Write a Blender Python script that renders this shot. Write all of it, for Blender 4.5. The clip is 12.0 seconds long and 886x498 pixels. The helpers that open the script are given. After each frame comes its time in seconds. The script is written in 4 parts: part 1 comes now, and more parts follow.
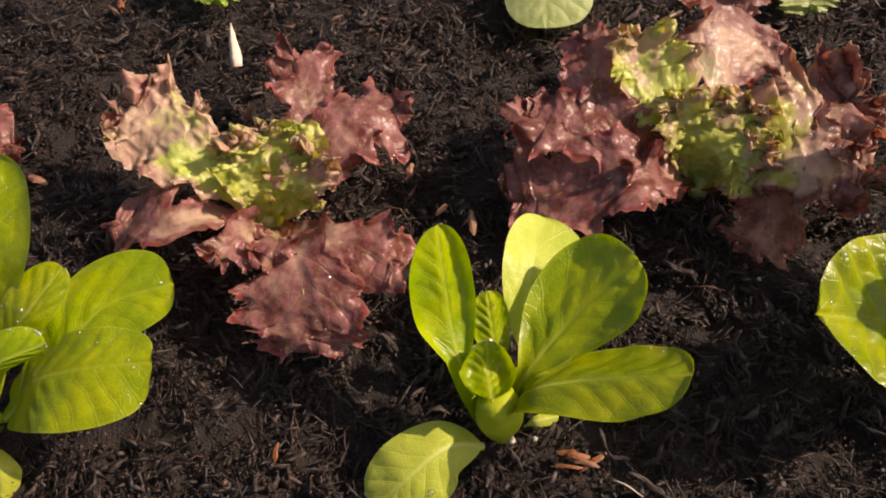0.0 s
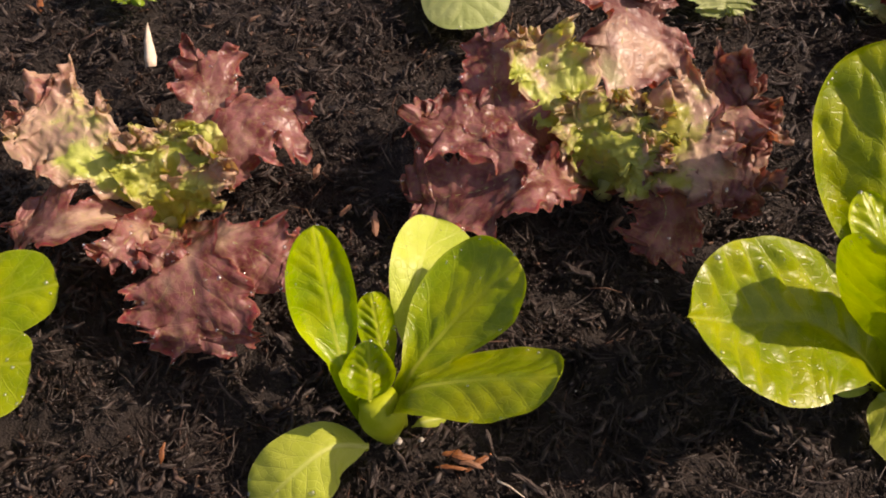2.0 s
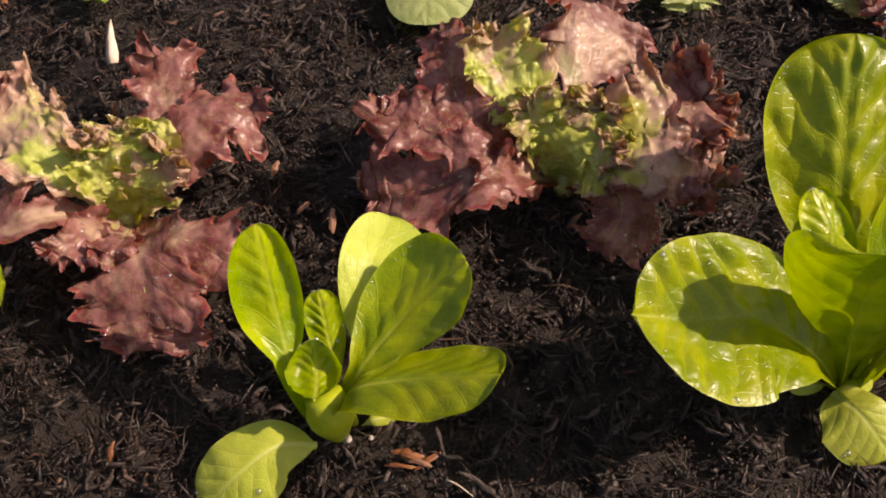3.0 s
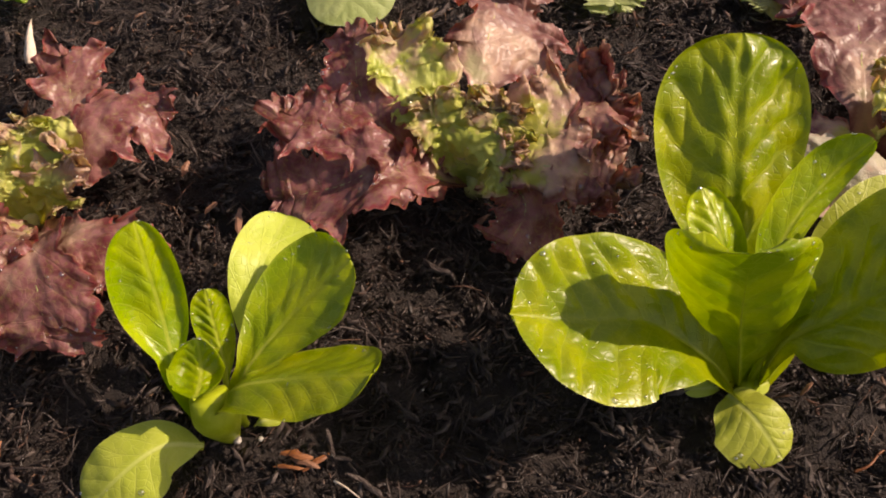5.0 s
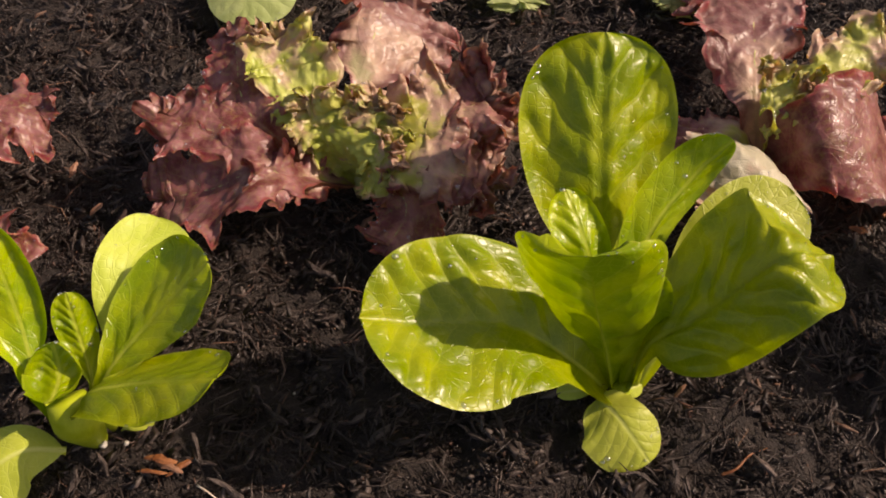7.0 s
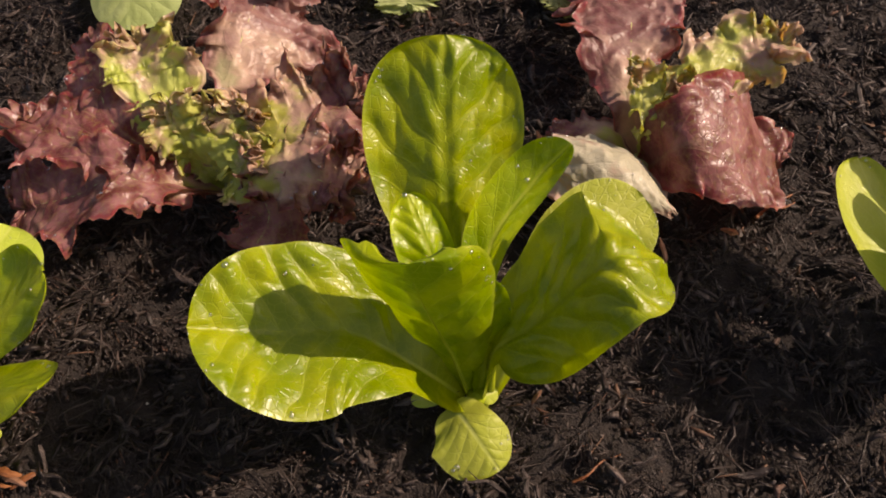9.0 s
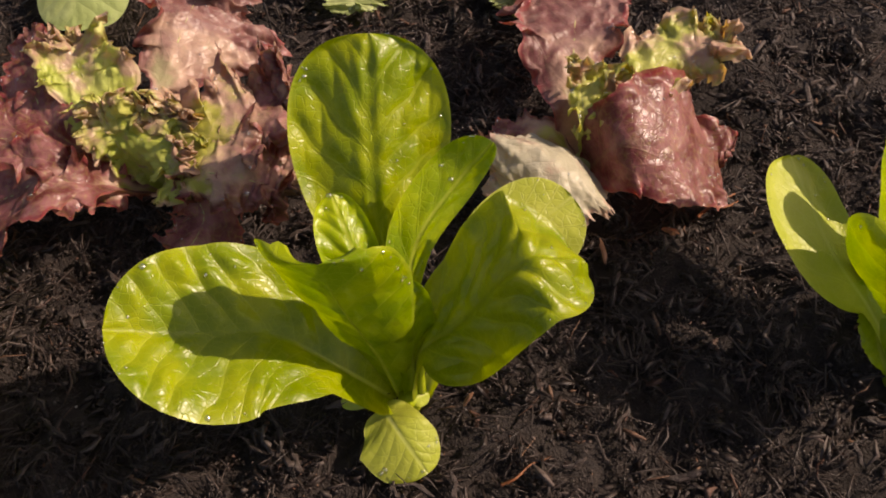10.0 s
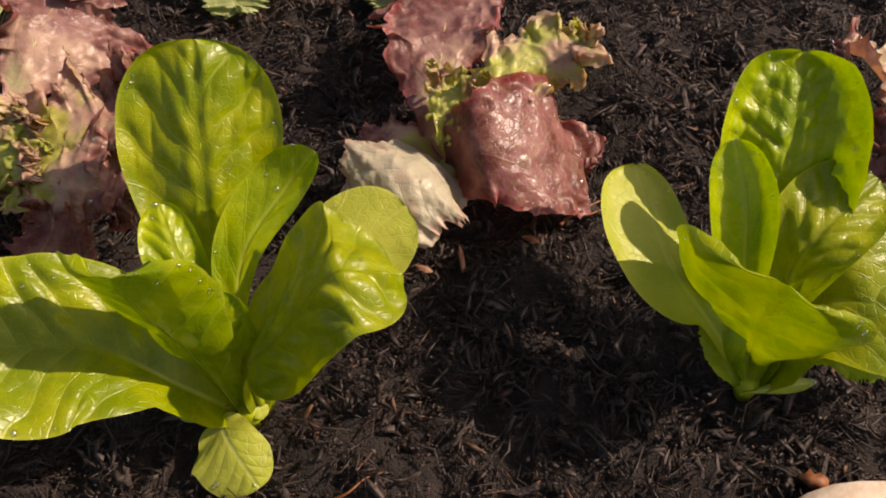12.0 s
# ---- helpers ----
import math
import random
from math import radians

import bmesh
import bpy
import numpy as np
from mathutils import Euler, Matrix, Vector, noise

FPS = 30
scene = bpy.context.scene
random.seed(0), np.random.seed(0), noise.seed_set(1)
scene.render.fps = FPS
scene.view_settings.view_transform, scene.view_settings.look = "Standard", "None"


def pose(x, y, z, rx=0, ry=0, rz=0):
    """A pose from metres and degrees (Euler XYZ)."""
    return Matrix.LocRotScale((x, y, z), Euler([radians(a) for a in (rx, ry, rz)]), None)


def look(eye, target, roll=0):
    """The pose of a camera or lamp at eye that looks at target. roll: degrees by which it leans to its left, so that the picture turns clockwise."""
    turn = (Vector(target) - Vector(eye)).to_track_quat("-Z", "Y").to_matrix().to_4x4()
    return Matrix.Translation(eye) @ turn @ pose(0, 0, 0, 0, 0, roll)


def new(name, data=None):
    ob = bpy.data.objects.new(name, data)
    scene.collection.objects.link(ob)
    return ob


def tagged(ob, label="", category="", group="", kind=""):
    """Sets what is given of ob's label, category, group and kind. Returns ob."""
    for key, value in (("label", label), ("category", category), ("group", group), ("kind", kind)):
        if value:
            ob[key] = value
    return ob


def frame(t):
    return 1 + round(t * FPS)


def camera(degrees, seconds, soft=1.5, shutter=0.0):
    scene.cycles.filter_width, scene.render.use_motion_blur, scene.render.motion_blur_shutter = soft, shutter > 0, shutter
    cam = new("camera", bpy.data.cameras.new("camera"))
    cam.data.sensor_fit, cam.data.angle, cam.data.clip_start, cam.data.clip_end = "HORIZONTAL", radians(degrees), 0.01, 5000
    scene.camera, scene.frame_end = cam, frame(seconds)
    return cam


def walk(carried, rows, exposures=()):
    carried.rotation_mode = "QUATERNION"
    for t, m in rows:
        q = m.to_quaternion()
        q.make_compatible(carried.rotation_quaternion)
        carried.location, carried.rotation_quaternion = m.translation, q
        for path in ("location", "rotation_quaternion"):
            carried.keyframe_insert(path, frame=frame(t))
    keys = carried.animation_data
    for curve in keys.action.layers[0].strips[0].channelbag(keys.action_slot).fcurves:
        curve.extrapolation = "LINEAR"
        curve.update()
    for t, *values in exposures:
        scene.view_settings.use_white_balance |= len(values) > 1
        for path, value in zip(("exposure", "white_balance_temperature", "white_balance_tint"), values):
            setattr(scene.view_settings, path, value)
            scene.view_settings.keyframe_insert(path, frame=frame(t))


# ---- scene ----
cam = camera(51.6, 12.0, soft=1.9)
PATH = [
    (0, (0.004, 0.029, 0.451), (0.003, 1.143, -1.21), -1.6),
    (0.5, (0.017, 0.029, 0.452), (0.021, 1.139, -1.212), -1.5),
    (1, (0.032, 0.028, 0.452), (0.035, 1.14, -1.211), -1.4),
    (1.5, (0.046, 0.029, 0.452), (0.05, 1.138, -1.212), -1.3),
    (2, (0.059, 0.028, 0.452), (0.069, 1.14, -1.21), -0.9),
    (2.5, (0.072, 0.028, 0.45), (0.08, 1.14, -1.212), -1.1),
    (3, (0.088, 0.03, 0.45), (0.084, 1.133, -1.218), -1.6),
    (5, (0.143, 0.027, 0.444), (0.139, 1.146, -1.214), -1.4),
    (5.5, (0.158, 0.028, 0.443), (0.149, 1.143, -1.217), -1.7),
    (6, (0.175, 0.029, 0.443), (0.169, 1.144, -1.218), -1.6),
    (6.5, (0.191, 0.03, 0.442), (0.185, 1.141, -1.22), -1.6),
    (7, (0.21, 0.031, 0.441), (0.205, 1.142, -1.222), -1.6),
    (9, (0.284, 0.035, 0.436), (0.283, 1.147, -1.226), -2.0),
    (9.5, (0.302, 0.033, 0.432), (0.295, 1.157, -1.223), -2.4),
    (10, (0.321, 0.036, 0.431), (0.311, 1.152, -1.229), -2.6),
    (10.5, (0.339, 0.036, 0.429), (0.335, 1.157, -1.228), -2.5),
    (11, (0.359, 0.038, 0.427), (0.353, 1.157, -1.231), -2.6),
    (11.5, (0.378, 0.041, 0.426), (0.374, 1.154, -1.235), -2.4),
    (12, (0.399, 0.044, 0.426), (0.392, 1.152, -1.239), -2.4),
]
walk(cam, [(t, look(eye, target, roll)) for t, eye, target, roll in PATH], [(0.0, 0.53, 7800, 24), (12.0, 0.39, 7800, 24)])

# ---- world, sun, exposure ----
SUN_WAY = Vector((1.1, 0.13, 1.0)).normalized()      # towards the sun
world = bpy.data.worlds.new("sky")
scene.world = world
world.use_nodes = True
wn, wl = world.node_tree.nodes, world.node_tree.links
sky = wn.new("ShaderNodeTexSky")
sky.sky_type, sky.sun_disc = "NISHITA", False
sky.ozone_density, sky.dust_density = 0.0, 2.5
sky.sun_elevation = math.asin(SUN_WAY.z)
sky.sun_rotation = math.atan2(SUN_WAY.x, SUN_WAY.y)
wl.new(sky.outputs[0], wn["Background"].inputs[0])
wn["Background"].inputs[1].default_value = 0.09
sun = new("sun", bpy.data.lights.new("sun", "SUN"))
sun.data.energy, sun.data.angle, sun.data.color = 3.85, radians(0.6), (1.0, 0.92, 0.80)
sun.matrix_world = look(SUN_WAY * 3, (0, 0, 0))


# ---- materials ----
def shader(name):
    m = bpy.data.materials.new(name)
    m.use_nodes = True
    t = m.node_tree
    return m, t, t.nodes["Principled BSDF"]


def node(t, kind, **vals):
    n = t.nodes.new(kind)
    for key, value in vals.items():
        if key == "op":
            n.operation = value
        else:
            n.inputs[int(key[1:])].default_value = value
    return n


def calc(t, op, a, b=0.0, c=0.0):
    """One math node; a, b, c are numbers or sockets."""
    n = t.nodes.new("ShaderNodeMath")
    n.operation = op
    for i, x in enumerate((a, b, c)):
        if isinstance(x, (int, float)):
            n.inputs[i].default_value = x
        else:
            t.links.new(x, n.inputs[i])
    return n.outputs[0]


def mixed(t, fac, a, b):
    n = t.nodes.new("ShaderNodeMix")
    n.data_type = "RGBA"
    for i, x in ((0, fac), (6, a), (7, b)):
        if isinstance(x, (int, float, tuple)):
            n.inputs[i].default_value = x
        else:
            t.links.new(x, n.inputs[i])
    return n.outputs[2]


def ramp(t, x, lo, hi):
    n = t.nodes.new("ShaderNodeMapRange")
    n.interpolation_type = "SMOOTHSTEP"
    t.links.new(x, n.inputs[0])
    n.inputs[1].default_value, n.inputs[2].default_value = lo, hi
    return n.outputs[0]


def noise_at(t, scale, detail=3.0, rough=0.55):
    co = t.nodes.new("ShaderNodeTexCoord")
    n = t.nodes.new("ShaderNodeTexNoise")
    t.links.new(co.outputs["Object"], n.inputs["Vector"])
    n.inputs["Scale"].default_value, n.inputs["Detail"].default_value, n.inputs["Roughness"].default_value = scale, detail, rough
    return n.outputs["Fac"]


def leaf_material(name, body, deep, vein, red_a=None, red_b=None, thin=0.30, gloss=0.33, glow=(1.3, 1.4, 0.05), shine=0.5):
    """A thin leaf: glossy top, veins, light passing through; the red spreads from the margin by the mesh's 'red' layer."""
    m, t, p = shader(name)
    uv = t.nodes.new("ShaderNodeUVMap")
    sep = t.nodes.new("ShaderNodeSeparateXYZ")
    t.links.new(uv.outputs[0], sep.inputs[0])
    u = sep.outputs[0]
    v = calc(t, "ABSOLUTE", calc(t, "MULTIPLY_ADD", sep.outputs[1], 2.0, -1.0))
    vl = t.nodes.new("ShaderNodeAttribute")
    vl.attribute_name = "vein"
    lat = calc(t, "SUBTRACT", 0.5, calc(t, "ABSOLUTE", calc(t, "SUBTRACT", calc(t, "FRACT", vl.outputs["Fac"]), 0.5)))
    lat = calc(t, "SUBTRACT", 1.0, ramp(t, lat, 0.01, 0.055))
    bl = t.nodes.new("ShaderNodeAttribute")
    bl.attribute_name = "broad"
    mid = calc(t, "SUBTRACT", 1.0, ramp(t, calc(t, "ADD", bl.outputs["Fac"], calc(t, "MULTIPLY", u, 0.0009)), 0.0006, 0.0019))
    vor = t.nodes.new("ShaderNodeTexVoronoi")
    vor.feature = "DISTANCE_TO_EDGE"
    co = t.nodes.new("ShaderNodeTexCoord")
    t.links.new(co.outputs["Object"], vor.inputs["Vector"])
    vor.inputs["Scale"].default_value = 230.0
    net = calc(t, "SUBTRACT", 1.0, ramp(t, vor.outputs["Distance"], 0.0, 0.09))
    rimline = calc(t, "MULTIPLY", ramp(t, v, 0.955, 0.985), 0.9)
    veins = calc(t, "MAXIMUM", calc(t, "MAXIMUM", calc(t, "MULTIPLY", lat, 0.6), mid), calc(t, "MULTIPLY", net, 0.4))
    big, fine = noise_at(t, 38.0, 3.0), noise_at(t, 420.0, 4.0)
    col = mixed(t, ramp(t, big, 0.32, 0.62), body, deep)
    info = t.nodes.new("ShaderNodeObjectInfo")
    hsv = t.nodes.new("ShaderNodeHueSaturation")
    t.links.new(col, hsv.inputs["Color"])
    t.links.new(calc(t, "MULTIPLY_ADD", info.outputs["Random"], 0.3, 0.85), hsv.inputs["Value"])
    t.links.new(calc(t, "MULTIPLY_ADD", info.outputs["Random"], 0.02, 0.49), hsv.inputs["Hue"])
    col = hsv.outputs[0]
    if red_a:
        lay = t.nodes.new("ShaderNodeAttribute")
        lay.attribute_name = "red"
        r = calc(t, "ADD", lay.outputs["Fac"], calc(t, "MULTIPLY_ADD", noise_at(t, 55.0, 5.0), 1.7, -0.85))
        redcol = mixed(t, ramp(t, noise_at(t, 75.0, 3.0), 0.35, 0.65), red_a, red_b)
        col = mixed(t, ramp(t, r, 0.12, 0.5), col, (0.54, 0.36, 0.27, 1))
        col = mixed(t, ramp(t, r, 0.42, 0.95), col, redcol)
        col = mixed(t, calc(t, "MULTIPLY", ramp(t, r, 1.25, 1.6), 0.7), col, (0.30, 0.025, 0.04, 1))
    col = mixed(t, calc(t, "MAXIMUM", calc(t, "MULTIPLY", calc(t, "MAXIMUM", veins, rimline), 0.16 if red_a else 0.24), calc(t, "MULTIPLY", mid, 0.18 if red_a else 0.6)), col, vein)
    col = mixed(t, calc(t, "MULTIPLY", ramp(t, fine, 0.45, 0.8), 0.25), col, deep)
    t.links.new(col, p.inputs["Base Color"])
    t.links.new(calc(t, "MULTIPLY_ADD", fine, 0.2, gloss - 0.1), p.inputs["Roughness"])
    p.inputs["Specular IOR Level"].default_value = shine
    bump = t.nodes.new("ShaderNodeBump")
    bump.inputs["Strength"].default_value, bump.inputs["Distance"].default_value = 1.0, 0.001
    t.links.new(calc(t, "ADD", calc(t, "MULTIPLY", veins, -0.25), calc(t, "MULTIPLY", noise_at(t, 160.0, 3.0), 0.7 if red_a else 0.35)), bump.inputs["Height"])
    t.links.new(bump.outputs[0], p.inputs["Normal"])
    tr = t.nodes.new("ShaderNodeBsdfTranslucent")
    gl = t.nodes.new("ShaderNodeMix")
    gl.data_type, gl.blend_type = "RGBA", "MULTIPLY"
    gl.inputs[0].default_value = 1.0
    t.links.new(col, gl.inputs[6])
    gl.inputs[7].default_value = (*glow, 1)
    t.links.new(gl.outputs[2], tr.inputs[0])
    ms = t.nodes.new("ShaderNodeMixShader")
    ms.inputs[0].default_value = thin
    t.links.new(p.outputs[0], ms.inputs[1])
    t.links.new(tr.outputs[0], ms.inputs[2])
    t.links.new(ms.outputs[0], t.nodes["Material Output"].inputs[0])
    return m


green_leaf = leaf_material("green_leaf", (0.35, 0.42, 0.002, 1), (0.19, 0.285, 0.001, 1), (0.54, 0.57, 0.10, 1))
# paler green of old leaves and cotyledons; also paints one leaf as backlit
old_and_backlit_leaf = leaf_material("old_and_backlit_leaf", (0.50, 0.56, 0.07, 1), (0.42, 0.50, 0.05, 1), (0.64, 0.66, 0.25, 1), gloss=0.45)
pale_leaf = leaf_material("pale_leaf", (0.42, 0.48, 0.20, 1), (0.34, 0.41, 0.14, 1), (0.45, 0.53, 0.27, 1), gloss=0.5)
red_leaf = leaf_material("red_leaf", (0.53, 0.54, 0.14, 1), (0.43, 0.45, 0.07, 1), (0.58, 0.52, 0.28, 1),
                         (0.155, 0.034, 0.036, 1), (0.34, 0.14, 0.14, 1), thin=0.34, gloss=0.33, shine=0.45, glow=(1.3, 0.75, 0.4))
cream_leaf = leaf_material("cream_leaf", (0.64, 0.61, 0.46, 1), (0.55, 0.52, 0.36, 1), (0.66, 0.60, 0.50, 1),
                           (0.27, 0.115, 0.11, 1), (0.46, 0.32, 0.30, 1), thin=0.28, gloss=0.40, shine=0.45, glow=(1.4, 1.0, 0.6))
dusky_leaf = leaf_material("dusky_leaf", (0.40, 0.36, 0.21, 1), (0.33, 0.28, 0.15, 1), (0.46, 0.38, 0.27, 1),
                           (0.18, 0.060, 0.060, 1), (0.31, 0.165, 0.15, 1), thin=0.3, gloss=0.38, shine=0.45, glow=(1.4, 0.95, 0.5))
heart_leaf = leaf_material("heart_leaf", (0.56, 0.60, 0.16, 1), (0.44, 0.50, 0.08, 1), (0.62, 0.60, 0.30, 1),
                           (0.34, 0.11, 0.105, 1), (0.47, 0.28, 0.22, 1), thin=0.34, gloss=0.34, shine=0.5, glow=(1.4, 1.15, 0.3))
herb_leaf = leaf_material("herb_leaf", (0.34, 0.46, 0.03, 1), (0.24, 0.36, 0.02, 1), (0.4, 0.55, 0.12, 1), gloss=0.45)


def plain(name, a, b, rough, scale, metal=0.0, bump=0.4, dist=0.0008, island=0.0, spec=0.5):
    m, t, p = shader(name)
    col = mixed(t, ramp(t, noise_at(t, scale, 4.0), 0.3, 0.7), a, b)
    if island:
        geo = t.nodes.new("ShaderNodeNewGeometry")
        hsv = t.nodes.new("ShaderNodeHueSaturation")
        t.links.new(col, hsv.inputs["Color"])
        t.links.new(calc(t, "MULTIPLY_ADD", geo.outputs["Random Per Island"], island, 1.0 - island * 0.5), hsv.inputs["Value"])
        col = hsv.outputs[0]
    t.links.new(col, p.inputs["Base Color"])
    t.links.new(calc(t, "MULTIPLY_ADD", noise_at(t, scale * 3, 2.0), 0.3, rough - 0.15), p.inputs["Roughness"])
    p.inputs["Metallic"].default_value, p.inputs["Specular IOR Level"].default_value = metal, spec
    bp = t.nodes.new("ShaderNodeBump")
    bp.inputs["Strength"].default_value, bp.inputs["Distance"].default_value = bump, dist
    t.links.new(noise_at(t, scale * 5, 4.0), bp.inputs["Height"])
    t.links.new(bp.outputs[0], p.inputs["Normal"])
    return m


def mulch_material():
    """Dark shredded bark: mostly near-black strands, some brown and reddish, with a damp sheen along the grain."""
    m, t, p = shader("mulch")
    geo = t.nodes.new("ShaderNodeNewGeometry")
    rnd = geo.outputs["Random Per Island"]
    cr = t.nodes.new("ShaderNodeValToRGB")
    e = cr.color_ramp.elements
    e[0].position, e[0].color = 0.0, (0.0150, 0.0098, 0.0080, 1)
    e[1].position, e[1].color = 0.55, (0.031, 0.0212, 0.0172, 1)
    for pos, c in ((0.80, (0.052, 0.037, 0.031, 1)), (0.93, (0.10, 0.078, 0.069, 1)), (0.975, (0.10, 0.045, 0.028, 1)), (1.0, (0.16, 0.09, 0.055, 1))):
        n = e.new(pos)
        n.color = c
    t.links.new(rnd, cr.inputs[0])
    col = mixed(t, calc(t, "MULTIPLY", ramp(t, noise_at(t, 700.0, 3.0), 0.4, 0.75), 0.6), cr.outputs[0], (0.015, 0.011, 0.010, 1))
    t.links.new(col, p.inputs["Base Color"])
    t.links.new(calc(t, "MULTIPLY_ADD", rnd, 0.3, 0.30), p.inputs["Roughness"])
    p.inputs["Specular IOR Level"].default_value = 0.36
    bp = t.nodes.new("ShaderNodeBump")
    bp.inputs["Strength"].default_value, bp.inputs["Distance"].default_value = 0.6, 0.0006
    t.links.new(noise_at(t, 1100.0, 4.0), bp.inputs["Height"])
    t.links.new(bp.outputs[0], p.inputs["Normal"])
    return m


mulch_mat = mulch_material()
soil_mat = plain("soil", (0.014, 0.009, 0.0075, 1), (0.028, 0.019, 0.015, 1), 0.85, 160.0, bump=1.0, dist=0.003)
stalk_mat = plain("stalk", (0.30, 0.37, 0.006, 1), (0.38, 0.44, 0.025, 1), 0.45, 120.0, spec=0.35)
pale_stalk_mat = plain("pale_stalk", (0.48, 0.50, 0.16, 1), (0.42, 0.38, 0.15, 1), 0.45, 120.0)
orange_wood = plain("orange_wood", (0.15, 0.045, 0.013, 1), (0.27, 0.10, 0.034, 1), 0.5, 180.0)
pale_wood = plain("pale_wood", (0.62, 0.48, 0.36, 1), (0.75, 0.64, 0.52, 1), 0.55, 150.0)
brown_wood = plain("brown_wood", (0.20, 0.09, 0.05, 1), (0.30, 0.15, 0.09, 1), 0.6, 180.0)
stone_mat = plain("stone", (0.30, 0.27, 0.23, 1), (0.45, 0.42, 0.37, 1), 0.6, 200.0)


# ---- builders ----
def mesh_of(name, verts, faces, mat, smooth=True):
    me = bpy.data.meshes.new(name)
    me.from_pydata(verts, [], faces)
    me.materials.append(mat)
    if smooth:
        me.polygons.foreach_set("use_smooth", [True] * len(me.polygons))
    me.update()
    return me


def plant(name, base, label, category, group):
    e = new(name)
    e.empty_display_size = 0.02
    e.location = base
    tagged(e, label, category, group)
    return e


def spline(points, n):
    """n points spread evenly along a smooth curve through the given ones."""
    p = np.array(points, float)
    p = np.vstack([2 * p[0] - p[1], p, 2 * p[-1] - p[-2]])
    out = []
    for i in range(1, len(p) - 2):
        for s in np.linspace(0, 1, 24, endpoint=False):
            a, b, c, d = p[i - 1:i + 3]
            out.append(0.5 * (2 * b + (c - a) * s + (2 * a - 5 * b + 4 * c - d) * s * s + (3 * b - a - 3 * c + d) * s ** 3))
    out.append(p[-2])
    out = np.array(out)
    d = np.r_[0, np.cumsum(np.linalg.norm(np.diff(out, axis=0), axis=1))]
    x = np.linspace(0, d[-1], n)
    return np.stack([np.interp(x, d, out[:, k]) for k in range(3)], 1), d[-1]


def unit(a):
    return a / (np.linalg.norm(a, axis=-1, keepdims=True) + 1e-12)


def tube(path, radii, sides=7):
    verts, faces = [], []
    t = unit(np.gradient(path, axis=0))
    a = unit(np.cross(t, (0.3, 0.9, 0.31)))
    b = np.cross(t, a)
    for i in range(len(path)):
        for k in range(sides):
            w = 2 * math.pi * k / sides
            verts.append(path[i] + radii[i] * (math.cos(w) * a[i] + math.sin(w) * b[i]))
    for i in range(len(path) - 1):
        for k in range(sides):
            q = (k + 1) % sides
            faces.append((i * sides + k, i * sides + q, (i + 1) * sides + q, (i + 1) * sides + k))
    faces.append(tuple(range(sides))[::-1])
    faces.append(tuple((len(path) - 1) * sides + k for k in range(sides)))
    return [tuple(v) for v in verts], faces


leaf_seed = [0]
wet = {}


def ripple(x, ph, octave):
    """A smooth uneven wave of x, about one cycle a unit, between -1 and 1."""
    x = x * 6.283
    a, b, c = ph[octave % 8], ph[(octave + 3) % 8], ph[(octave + 5) % 8]
    return 0.62 * np.sin(x + a + 1.1 * np.sin(0.31 * x + b)) + 0.38 * np.sin(1.73 * x + c + 0.9 * np.sin(0.53 * x + a))


def field(points, scale, shift, *more):
    """Noise at each point: the scale, and further octaves as (scale, weight)."""
    out = np.empty(len(points))
    for i, c in enumerate(points):
        c = Vector(c)
        out[i] = noise.noise(c * scale + shift) + sum(k * noise.noise(c * f + shift) for f, k in more)
    return out


